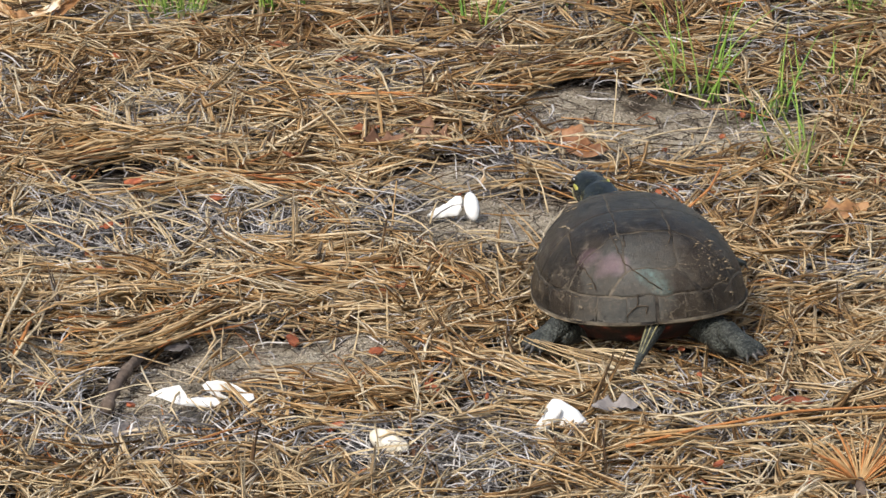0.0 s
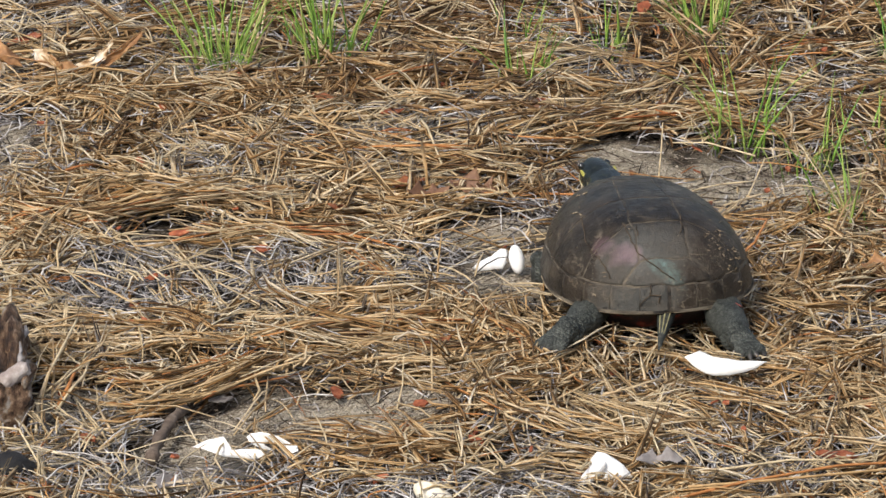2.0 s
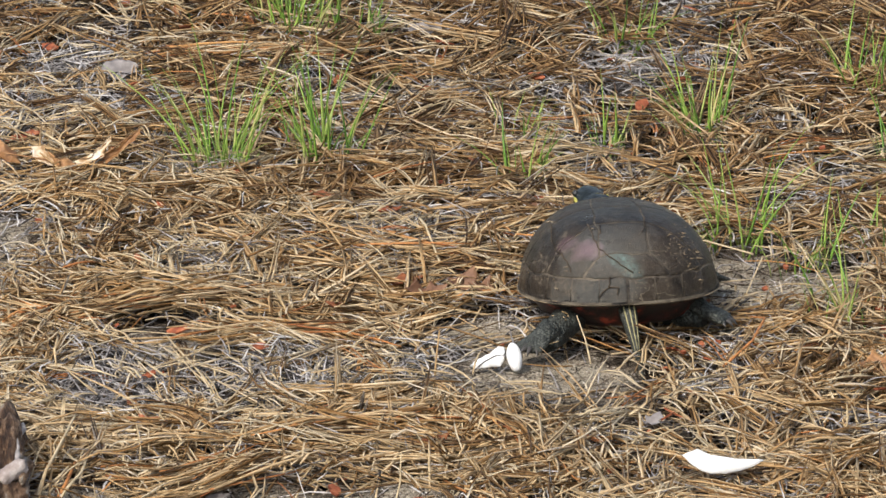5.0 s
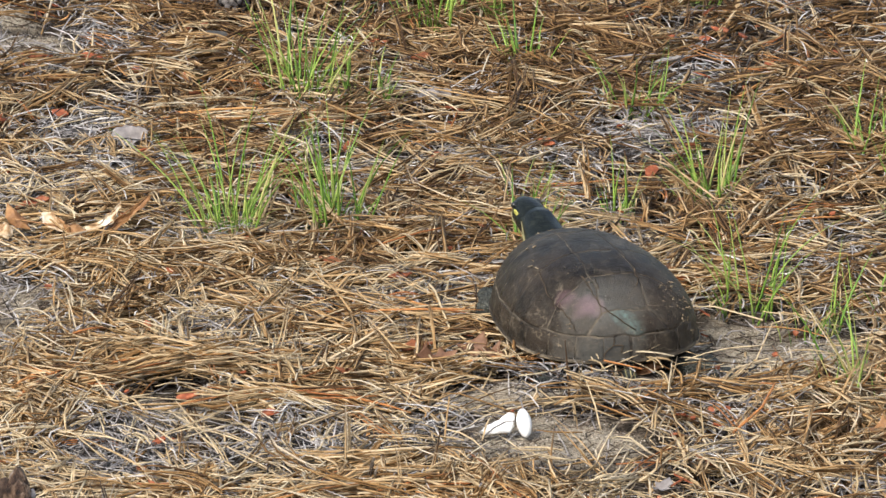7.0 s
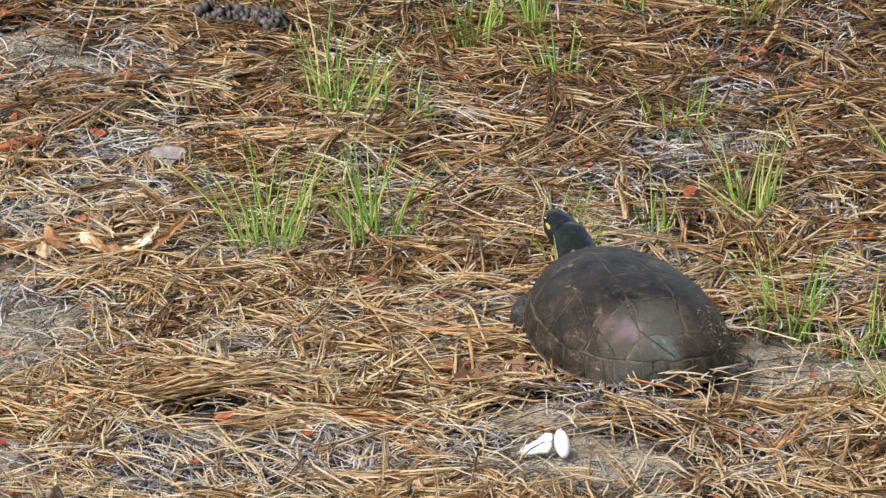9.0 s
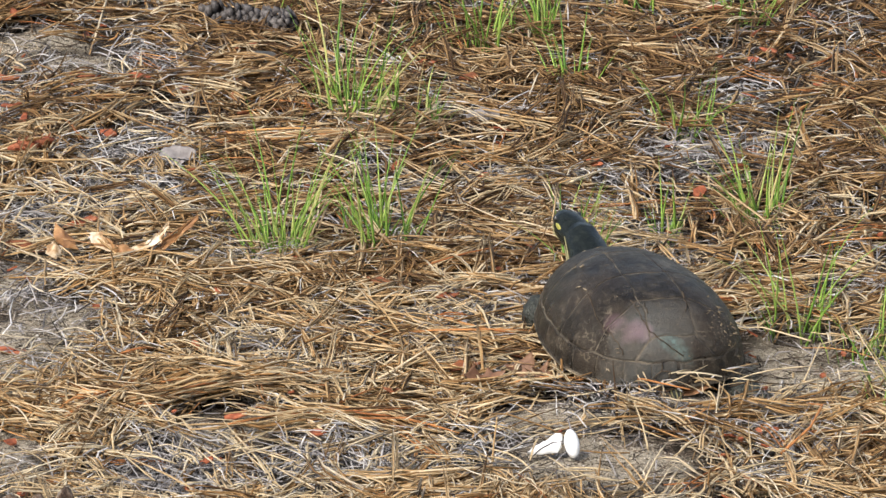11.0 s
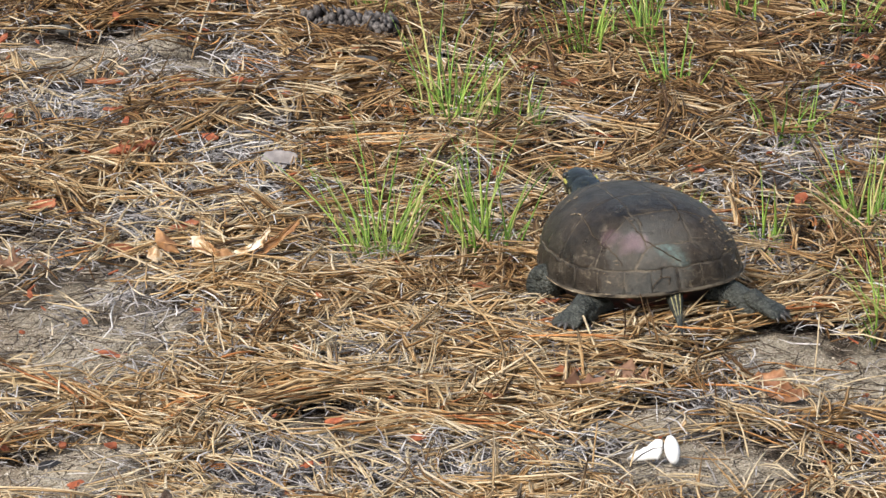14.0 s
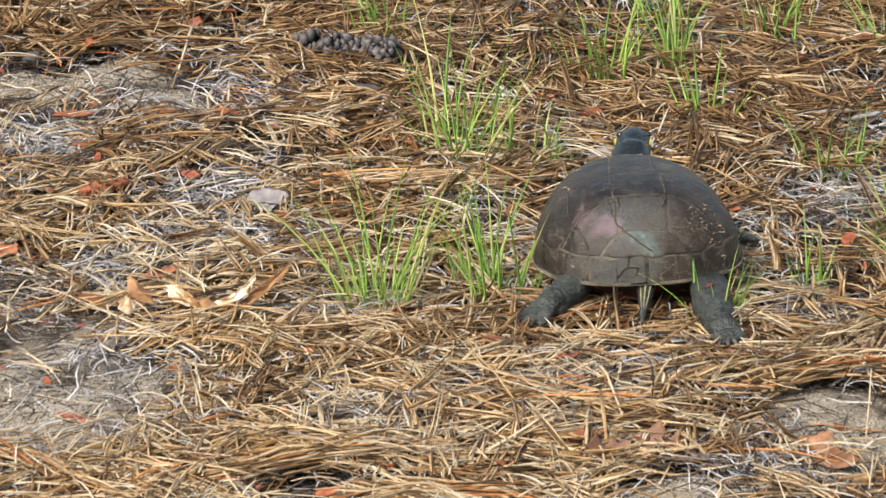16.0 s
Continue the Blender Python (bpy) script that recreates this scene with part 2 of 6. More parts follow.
M_SEAM = blotchy("muddy_seam", [(0.36, (0.012, 0.010, 0.008)), (0.48, (0.062, 0.050, 0.036)), (0.62, (0.135, 0.112, 0.080))], 70, 0.75, 0.3, 0.5, 500)


def skin_material():
    m, nt, b = material("turtle_skin", 0.6, 0.3)
    c = ramp(nt, noise_tex(nt, 170, 5, 0.65), [(0.3, (0.020, 0.022, 0.018)), (0.55, (0.052, 0.055, 0.046)), (0.78, (0.11, 0.112, 0.092))])
    t = nt.nodes.new("ShaderNodeTexCoord")
    v = node(nt, "ShaderNodeTexVoronoi", Scale=700.0)
    nt.links.new(t.outputs["Object"], v.inputs["Vector"])
    c = mixed(nt, c, ramp(nt, v.outputs["Distance"], [(0.1, (1.6, 1.65, 1.65)), (0.6, (0.6, 0.6, 0.6))]), 1.0, "MULTIPLY")
    nt.links.new(c, b.inputs["Base Color"])
    bump(nt, b, v.outputs["Distance"], 0.8, 0.0012)
    return m


M_SKIN = skin_material()
M_HEAD = blotchy("turtle_head_skin", [(0.3, (0.005, 0.007, 0.006)), (0.55, (0.011, 0.014, 0.012)), (0.8, (0.030, 0.034, 0.025))], 200, 0.17, 0.22, 0.45, 450)
M_YELLOW = blotchy("yellow_stripe", [(0.3, (0.24, 0.23, 0.04)), (0.6, (0.42, 0.39, 0.09))], 300, 0.45, 0.4, 0.2)
M_TAILSTRIPE = blotchy("tail_stripe", [(0.3, (0.18, 0.16, 0.07)), (0.6, (0.36, 0.32, 0.16))], 300, 0.5, 0.4, 0.2)
M_PLASTRON = blotchy("red_black_underside", [(0.46, (0.018, 0.013, 0.011)), (0.56, (0.07, 0.020, 0.014)), (0.63, (0.30, 0.050, 0.026)), (0.75, (0.42, 0.11, 0.045))], 70, 0.5, 0.4, 0.3)
M_ROOT = blotchy("rootlet", [(0.35, (0.03, 0.022, 0.015)), (0.55, (0.09, 0.065, 0.042)), (0.75, (0.20, 0.15, 0.10))], 120, 0.85, 0.2, 0.5, 400)
M_CRUMB = blotchy("dry_soil_crumb", [(0.3, (0.10, 0.075, 0.045)), (0.5, (0.20, 0.155, 0.10)), (0.70, (0.36, 0.30, 0.21))], 150, 0.9, 0.2, 0.3)
M_RED = blotchy("red_spot", [(0.35, (0.05, 0.016, 0.013)), (0.7, (0.24, 0.05, 0.033))], 300, 0.5, 0.4, 0.3)
M_EYE, _nt, _b = material("eye", 0.08, 0.8)
_b.inputs["Base Color"].default_value = (0.012, 0.012, 0.01, 1)
M_CLAW, _nt, _b = material("claw", 0.4, 0.4)
_b.inputs["Base Color"].default_value = (0.05, 0.045, 0.04, 1)

# ---- helpers for building ----


def finish(bm, name, mats):
    bmesh.ops.recalc_face_normals(bm, faces=bm.faces)
    me = bpy.data.meshes.new(name)
    bm.to_mesh(me)
    bm.free()
    for f in me.polygons:
        f.use_smooth = True
    for m in mats if isinstance(mats, (list, tuple)) else [mats]:
        me.materials.append(m)
    return me


def part(name, bm, mat, parent, label=""):
    ob = new(name, finish(bm, name, mat))
    ob.parent = parent
    return tagged(ob, label)


def thing(name, bm, mat, m, label, category, group="", kind=""):
    ob = new(name, finish(bm, name, mat))
    ob.matrix_world = m
    return tagged(ob, label, category, group, kind)


def rings(bm, loops, closed_ends=True, mat=0):
    """Skin a row of closed loops of points."""
    vs = [[bm.verts.new(p) for p in loop] for loop in loops]
    n = len(vs[0])
    for a, b in zip(vs, vs[1:]):
        for i in range(n):
            f = bm.faces.new((a[i], a[(i + 1) % n], b[(i + 1) % n], b[i]))
            f.material_index = mat
    if closed_ends:
        for loop in (vs[0], vs[-1]):
            f = bm.faces.new(loop)
            f.material_index = mat
    return vs


def lathe_y(bm, stations, sides=14, rough=0.0, mat=0, seed=0):
    """Rings along y: (y, half width, half height, z offset)."""
    loops = []
    for y, rx, rz, z in stations:
        loop = []
        for i in range(sides):
            a = 2 * math.pi * i / sides
            p = Vector((rx * math.cos(a), y, z + rz * math.sin(a)))
            if rough:
                k = 1 + rough * noise.noise(p * 160 + Vector((seed, 0, 0)))
                p.x, p.z = p.x * k, z + (p.z - z) * k
            loop.append(p)
        loops.append(loop)
    return rings(bm, loops, mat=mat)


def tube(bm, points, radii, sides=6, mat=0):
    pts = [Vector(p) for p in points]
    loops = []
    for i, p in enumerate(pts):
        d = (pts[min(i + 1, len(pts) - 1)] - pts[max(i - 1, 0)]).normalized()
        s = d.cross(Vector((0, 0, 1)))
        s = s.normalized() if s.length > 1e-4 else Vector((1, 0, 0))
        u = s.cross(d)
        loops.append([p + radii[i] * (math.cos(a) * s + math.sin(a) * u) for a in (2 * math.pi * k / sides for k in range(sides))])
    return rings(bm, loops, mat=mat)


# ---- the plan of the ground: bare sand, grey old litter, golden fresh litter ----
SAND = [(0.025, 4.593, 0.062, 0.046), (0.126, 4.790, 0.082, 0.076), (-0.090, 4.340, 0.075, 0.045), (-0.375, 4.860, 0.105, 0.130), (-0.420, 5.514, 0.060, 0.038), (-0.355, 5.550, 0.055, 0.036),
        (-0.335, 4.570, 0.065, 0.055), (-0.185, 4.672, 0.035, 0.027), (-0.315, 5.477, 0.030, 0.037), (-0.165, 4.282, 0.035, 0.040), (-0.225, 4.363, 0.030, 0.030), (-0.385, 5.044, 0.045, 0.035), (-0.003, 4.685, 0.035, 0.018)]
GREY = [(-0.117, 4.598, 0.085, 0.035), (-0.040, 4.600, 0.050, 0.035), (-0.217, 4.257, 0.045, 0.045), (-0.030, 4.180, 0.110, 0.045), (0.140, 4.257, 0.060, 0.034), (-0.080, 4.214, 0.080, 0.037),
        (0.222, 4.500, 0.035, 0.030), (0.035, 4.293, 0.035, 0.020), (-0.220, 4.574, 0.050, 0.055), (-0.028, 4.902, 0.045, 0.034), (-0.085, 4.882, 0.030, 0.020),
        (-0.273, 5.258, 0.050, 0.040), (-0.266, 5.130, 0.055, 0.040), (0.091, 5.270, 0.050, 0.040), (-0.047, 4.814, 0.035, 0.022), (-0.090, 4.638, 0.080, 0.025), (-0.203, 5.059, 0.030, 0.025),
        (0.192, 4.496, 0.030, 0.020), (-0.267, 4.801, 0.035, 0.025), (-0.131, 5.259, 0.035, 0.030), (-0.230, 5.166, 0.045, 0.035), (-0.369, 5.385, 0.060, 0.045), (-0.302, 4.884, 0.045, 0.035),
        (-0.306, 4.778, 0.040, 0.025), (-0.047, 4.844, 0.035, 0.020), (0.114, 5.410, 0.045, 0.035), (-0.296, 5.475, 0.060, 0.040), (-0.202, 5.011, 0.035, 0.025), (-0.356, 5.085, 0.050, 0.030),
        (0.04, 4.709, 0.035, 0.024), (0.02, 5.197, 0.04, 0.024)]
GOLD = [(-0.160, 4.725, 0.110, 0.030), (-0.010, 4.420, 0.070, 0.040), (-0.143, 4.165, 0.090, 0.035), (0.214, 4.606, 0.050, 0.050), (0.215, 4.418, 0.050, 0.050), (-0.235, 4.732, 0.060, 0.030),
        (0.044, 4.454, 0.060, 0.030), (-0.192, 4.935, 0.080, 0.030), (0.187, 4.538, 0.050, 0.030), (-0.071, 5.294, 0.090, 0.035), (-0.249, 4.838, 0.035, 0.050), (-0.100, 4.940, 0.070, 0.030), (-0.080, 4.773, 0.070, 0.025)]
WAVES = []
_rng = random.Random(5)
for _k in range(26):
    _a, _l = _rng.uniform(0, math.pi), 0.05 * 1.17 ** (_k % 13) * _rng.uniform(0.8, 1.2)
    WAVES.append((math.cos(_a) * 2 * math.pi / _l, math.sin(_a) * 2 * math.pi / _l, _rng.uniform(0, 6.28), _l))


def wavy(x, y, which=0):
    """Smooth noise of about -1 to 1, as numpy arrays."""
    s = 0
    for i, (kx, ky, ph, l) in enumerate(WAVES):
        if i % 2 == which % 2:
            s = s + np.sin(kx * x + ky * y + ph + which) * (l / 0.15) ** 0.5
    return s / 4.5


def zone(x, y, spots):
    s = np.zeros_like(x)
    wob = 0.35 * wavy(x * 2.2, y * 2.2, 1)
    for cx, cy, rx, ry in spots:
        d = np.sqrt(((x - cx) / rx) ** 2 + ((y - cy) / ry) ** 2) + wob
        s = np.maximum(s, np.clip((1.25 - d) / 0.55, 0, 1))
    return s


def ground_z(x, y):
    near = np.clip(1.6 - np.hypot(x, (y - 4.97) * 0.6), 0, 1)
    h = 0.0045 * wavy(x, y, 0) * near
    hole = np.exp(-(((x - 0.115) / 0.05) ** 2 + ((y - 4.788) / 0.05) ** 2))
    bank = zone(x, y, [(cx, cy + 0.12 * ry, 1.3 * rx, 1.5 * ry) for cx, cy, rx, ry in SAND])  # the sand runs on a little under the litter's edge
    return -0.015 + h + 0.010 * bank - 0.008 * hole


Y0, Y1 = 4.03, 5.82  # the stretch that is littered needle by needle; it widens away from the clearing's near end


def side_edges(y):
    """The littered stretch's left and right limits at y."""
    return np.interp(y, [4.03, 4.35, 4.50, 5.82], [-0.26, -0.29, -0.39, -0.48]), np.interp(y, [4.03, 5.82], [0.255, 0.315])


def build_ground():
    def axis(lo, hi, fine, centre, far):
        inner = list(np.arange(lo, hi + 1e-6, fine))
        out, step, v = [], fine * 2, hi
        while v < far:
            v += step
            out.append(v)
            step *= 1.5
        low, step, v = [], fine * 2, lo
        while v > -far:
            v -= step
            low.append(v)
            step *= 1.5
        return np.array(low[::-1] + inner + out)

    xs, ys = axis(-0.62, 0.52, 0.006, 0, 60), axis(3.76, 6.15, 0.009, 0, 60)
    gx, gy = np.meshgrid(xs, ys)
    gz = ground_z(gx, gy)
    nx, ny = len(xs), len(ys)
    co = np.stack([gx, gy, gz], -1).reshape(-1, 3)
    i = np.arange(nx * ny).reshape(ny, nx)
    quads = np.stack([i[:-1, :-1], i[:-1, 1:], i[1:, 1:], i[1:, :-1]], -1).reshape(-1, 4)
    me = bpy.data.meshes.new("ground")
    me.from_pydata(co.tolist(), [], quads.tolist())
    a = me.attributes.new("sand", "FLOAT", "POINT")
    a.data.foreach_set("value", zone(gx, gy, SAND).ravel().astype(np.float32))
    left, right = side_edges(gy)
    out = np.maximum(np.maximum(left - gx, gx - right), np.maximum(Y0 - gy, gy - Y1))
    a = me.attributes.new("cover", "FLOAT", "POINT")
    a.data.foreach_set("value", np.clip(out / 0.05 + 1.2, 0, 1).ravel().astype(np.float32))
    for f in me.polygons:
        f.use_smooth = True
    me.materials.append(M_GROUND)
    tagged(new("ground", me), "sandy forest soil with dark rotted litter", "ground", kind="structure")


build_ground()

# ---- pine needle litter ----


def needle_mesh(name, mat, x, y, z, turn, length, bend, lift, arch, radius, steps, rng, label, category, shy=0.8):
    """Many curved three-sided needles in one mesh. x, y, z: the middle of each."""
    hx, hy = length * np.cos(turn), length * np.sin(turn)
    bare = np.max([zone(x + k * hx, y + k * hy, SAND) for k in (-0.42, -0.15, 0.15, 0.42)], 0)
    ok = rng.random(len(x)) > shy * bare
    x, y, z, turn, length, bend, lift, arch, radius = (v[ok] for v in (x, y, z, turn, length, bend, lift, arch, radius))
    n = len(x)
    s = np.linspace(-0.5, 0.5, steps)[None, :]
    ang = turn[:, None] + bend[:, None] * s + 0.35 * bend[:, None] * np.sin(6 * s + turn[:, None])
    ds = length[:, None] / (steps - 1)
    px, py = np.cumsum(np.cos(ang) * ds, 1), np.cumsum(np.sin(ang) * ds, 1)
    px, py = px - px.mean(1, keepdims=True) + x[:, None], py - py.mean(1, keepdims=True) + y[:, None]
    pz = z[:, None] + lift[:, None] * length[:, None] * s + arch[:, None] * (0.25 - s * s) * 4
    floor = ground_z(px, py)
    pz = np.maximum(pz + 0.6 * np.minimum(floor + 0.015, 0.006), floor + radius[:, None] * 0.4)
    prof = np.interp(np.linspace(0, 1, steps), [0, 0.12, 0.75, 1], [0.75, 1.0, 0.9, 0.3])[None, :] * radius[:, None]
    tx, ty = np.cos(ang), np.sin(ang)
    side = np.stack([-ty, tx, np.zeros_like(tx)], -1)
    up = np.array([0, 0, 1.0])[None, None, :] + 0 * side
    base = np.stack([px, py, pz], -1)
    k = rng.uniform(0, 6.28, n)[:, None]
    vs = []
    for j in range(3):
        a = k + j * 2.0944
        vs.append(base + prof[..., None] * (np.cos(a)[..., None] * side + 0.8 * np.sin(a)[..., None] * up))
    co = np.stack(vs, 2).reshape(-1, 3)
    b0 = (np.arange(n) * steps * 3)[:, None, None] + (np.arange(steps - 1) * 3)[None, :, None]
    j, jn = np.arange(3)[None, None, :], (np.arange(3)[None, None, :] + 1) % 3
    quads = np.stack([b0 + j, b0 + jn, b0 + 3 + jn, b0 + 3 + j], -1).reshape(-1, 4)
    e0 = (np.arange(n) * steps * 3)[:, None]
    tris = np.concatenate([e0 + np.array([[2, 1, 0]]), e0 + (steps - 1) * 3 + np.array([[0, 1, 2]])])
    loops = np.concatenate([quads.ravel(), tris.ravel()]).astype(np.int32)
    starts = np.concatenate([np.arange(len(quads)) * 4, len(quads) * 4 + np.arange(len(tris)) * 3]).astype(np.int32)
    me = bpy.data.meshes.new(name)
    me.vertices.add(len(co))
    me.vertices.foreach_set("co", co.astype(np.float32).ravel())
    me.loops.add(len(loops))
    me.loops.foreach_set("vertex_index", loops)
    me.polygons.add(len(starts))
    me.polygons.foreach_set("loop_start", starts)
    me.update(calc_edges=True)
    me.validate()
    me.polygons.foreach_set("use_smooth", np.ones(len(me.polygons), dtype=bool))
    me.materials.append(mat)
    return tagged(new(name, me), label, category, kind="stuff")




def scatter(rng, count):
    y = rng.uniform(Y0, Y1, int(count * 1.25))
    left, right = side_edges(y)
    keep = rng.random(len(y)) < (right - left) / 0.80
    y, left, right = y[keep][:count], left[keep][:count], right[keep][:count]
    return left + (right - left) * rng.random(len(y)), y


def flow(x, y):
    """The lie of the litter: mostly across, swinging in swathes."""
    return 0.10 + 1.55 * wavy(x * 0.6, y * 0.36, 0)


def bundles(rng, cx, cy, turn, z, lift, bend, least, most, low, high):
    """Needles in tight bundles of two to five, splayed a little: their middles, turns and the rest, and the bundle that each belongs to."""
    idx = np.repeat(np.arange(len(cx)), rng.integers(least, most + 1, len(cx)))
    n = len(idx)
    t = turn[idx] + rng.normal(0, 0.035, n)
    along, across = rng.normal(0, 0.005, n), rng.normal(0, 0.0010, n)
    x, y = cx[idx] + along * np.cos(t) - across * np.sin(t), cy[idx] + along * np.sin(t) + across * np.cos(t)
    size = (low + (high - low) * rng.random(len(cx)))[idx] * rng.uniform(0.82, 1.0, n)
    return x, y, z[idx] + rng.normal(0, 0.0006, n), t, size, bend[idx] + rng.normal(0, 0.05, n), lift[idx] + rng.normal(0, 0.02, n), idx


def build_litter():
    rng = np.random.default_rng(11)
    # rotted fragments, everywhere
    x, y = scatter(rng, 50000)
    n = len(x)
    needle_mesh("rotted_needle_litter", M_DUFF, x, y, -0.0145 + rng.uniform(0, 0.007, n), rng.uniform(0, 6.28, n), rng.uniform(0.006, 0.032, n), rng.normal(0, 0.5, n),
                rng.normal(0, 0.10, n), rng.normal(0, 0.0006, n), rng.uniform(0.00025, 0.00062, n), 3, rng, "broken dark rotted pine needles on the soil", "needle litter", 0.55)
    # grey weathered needles, in curly tangles
    x, y = scatter(rng, 64000)
    g, s, f = zone(x, y, GREY), zone(x, y, SAND), zone(x, y, GOLD)
    patchy = np.clip(0.34 + 0.60 * wavy(x * 1.7, y * 1.2, 1), 0.06, 0.8)
    keep = rng.random(len(x)) < (patchy + 1.2 * g) * (1 - 0.45 * s) * (1 - 0.6 * f * (1 - g)) * (1 - 0.45 * np.clip((y - 5.15) / 0.4, 0, 1))
    x, y = x[keep], y[keep]
    n = len(x)
    needle_mesh("grey_needle_litter", M_GREY, x, y, -0.012 + rng.uniform(0, 0.0160, n), np.where(rng.random(n) < 0.55, rng.uniform(0, 3.14, n), rng.normal(1.57, 0.5, n)), 0.010 + 0.045 * rng.random(n) ** 1.4, rng.normal(0, 0.55, n),
                rng.normal(0, 0.19, n), rng.normal(0.0008, 0.0018, n), rng.uniform(0.00034, 0.00072, n), 4, rng, "old silver-grey weathered pine needles", "needle litter", 0.80)
    # golden needles lie in bundles and swathes, crossing one another
    cx, cy = scatter(rng, 36000)
    g, s, f = zone(cx, cy, GREY), zone(cx, cy, SAND), zone(cx, cy, GOLD)
    dense = np.clip(0.50 + 0.60 * wavy(cx * 1.1, cy * 0.7, 1) + 0.5 * f, 0.16, 1)
    keep = rng.random(len(cx)) < dense * (1 - 0.90 * g * (1 - 0.7 * f)) * (1 - 0.95 * s)
    cx, cy = cx[keep], cy[keep]
    m = len(cx)
    ct = flow(cx, cy) + rng.normal(0, 0.48, m)
    loose = rng.random(m) < 0.58
    ct[loose] = np.where(rng.random(loose.sum()) < 0.35, rng.uniform(0, 3.14, loose.sum()), rng.normal(1.57, 0.5, loose.sum()))
    cz = -0.011 + 0.0175 * rng.random(m)
    cl = np.where(loose, rng.normal(0, 0.20, m), rng.normal(0, 0.09, m))
    x, y, z, t, size, bend, lift, idx = bundles(rng, cx, cy, ct, cz, cl, rng.normal(0, 0.50, m), 1, 5, 0.020, 0.095)
    n = len(x)
    arch, thick = rng.normal(0.0006, 0.0018, n), rng.uniform(0.00048, 0.00104, n)
    aged = rng.random(m) < np.clip(0.12 + 1.0 * (cy - 4.62) + 0.45 * cx + 0.28 * wavy(cx * 1.4, cy, 0), 0.05, 0.90)
    old = cz < -0.0055  # the lower layers have darkened
    kind = np.where(old & (rng.random(m) < 0.8), 3, np.where(aged, 1, np.where(rng.random(m) < np.clip(0.34 + 0.4 * wavy(cx * 1.3, cy * 1.3, 1), 0.10, 0.6), 2, 0)))
    for which, name, mat, label in ((0, "golden_needle_litter", M_GOLD, "dry golden-brown pine needles lying in swathes"), (1, "brown_needle_litter", M_BROWN, "dull brown pine needles among the golden ones"),
                                    (2, "tan_needle_litter", M_TAN, "faded tan pine needles in flat bundles"), (3, "old_needle_litter", M_DUFF, "old dark pine needles under the fresh ones")):
        k = kind[idx] == which
        needle_mesh(name, mat, x[k], y[k], z[k], t[k], size[k], bend[k], lift[k], arch[k], thick[k], 4, rng, label, "needle litter", 0.96)
    # the litter thins out into the distance
    x, y = rng.normal(-0.05, 1.1, 9000), rng.normal(4.95, 1.4, 9000)
    left, right = side_edges(y)
    keep = ((x < left + 0.02) | (x > right - 0.02) | (y < Y0 + 0.02) | (y > Y1 - 0.02)) & (y > 1.2)
    x, y = x[keep], y[keep]
    n = len(x)
    needle_mesh("outer_needle_litter", M_GOLD, x, y, -0.008 + rng.uniform(0, 0.010, n), rng.uniform(0, 3.14, n), rng.uniform(0.04, 0.11, n), rng.normal(0, 0.4, n),
                rng.normal(0, 0.08, n), rng.normal(0.001, 0.0015, n), rng.uniform(0.0005, 0.0010, n), 4, rng, "scattered dry pine needles around the clearing", "needle litter")
    # rust-red and pale needles on top
    cx, cy = scatter(rng, 420)
    m = len(cx)
    x, y, z, t, size, bend, lift, idx = bundles(rng, cx, cy, flow(cx, cy) + rng.normal(0, 0.9, m), rng.uniform(-0.005, 0.006, m), rng.normal(0, 0.10, m), rng.normal(0, 0.3, m), 1, 3, 0.02, 0.07)
    n = len(x)
    needle_mesh("rust_needle_litter", M_RUST, x, y, z, t, size, bend, lift, rng.normal(0.001, 0.0015, n), rng.uniform(0.0004, 0.0007, n), 5, rng, "rust-red fallen pine needles", "needle litter")
    cx, cy = scatter(rng, 7000)
    keep = rng.random(len(cx)) < np.clip(1.20 - 0.75 * (cy - 4.25) - 0.7 * cx, 0.15, 1)
    cx, cy = cx[keep], cy[keep]
    m = len(cx)
    turn = np.where(rng.random(m) < 0.5, rng.uniform(0, 3.14, m), rng.normal(1.57, 0.6, m))
    x, y, z, t, size, bend, lift, idx = bundles(rng, cx, cy, turn, rng.uniform(-0.004, 0.008, m), rng.normal(0, 0.15, m), rng.normal(0, 0.30, m), 1, 3, 0.012, 0.065)
    n = len(x)
    needle_mesh("pale_needle_litter", M_STRAW, x, y, z, t, size, bend, lift, rng.normal(0.001, 0.0018, n), rng.uniform(0.00038, 0.00078, n), 5, rng, "pale bleached needles on top of the litter", "needle litter", 0.93)


# where the wind has combed the golden needles into thick locks: the lie of each
LOCKS = [
    ((-0.256, 4.695), (-0.22, 4.689), (-0.15, 4.74)),
    ((-0.178, 4.645), (-0.118, 4.666), (-0.072, 4.638)),
    ((-0.114, 4.463), (-0.07, 4.484), (-0.008, 4.493)),
    ((0.005, 4.362), (0.029, 4.313), (0.065, 4.294)),
    ((0.002, 4.493), (0.021, 4.452), (0.033, 4.391)),
    ((0.049, 4.849), (0.094, 4.884), (0.135, 4.896)),
    ((-0.232, 4.359), (-0.199, 4.377), (-0.153, 4.414)),
    ((-0.215, 4.355), (-0.145, 4.377), (-0.117, 4.437)),
    ((-0.142, 4.377), (-0.116, 4.384), (-0.092, 4.415)),
    ((-0.125, 4.3), (-0.119, 4.349), (-0.109, 4.392)),
    ((-0.369, 4.74), (-0.334, 4.707), (-0.304, 4.663)),
    ((-0.265, 4.664), (-0.232, 4.71), (-0.164, 4.747)),
    ((-0.189, 5.264), (-0.138, 5.265), (-0.088, 5.281)),
    ((-0.094, 4.878), (-0.059, 4.831), (-0.026, 4.821)),
]


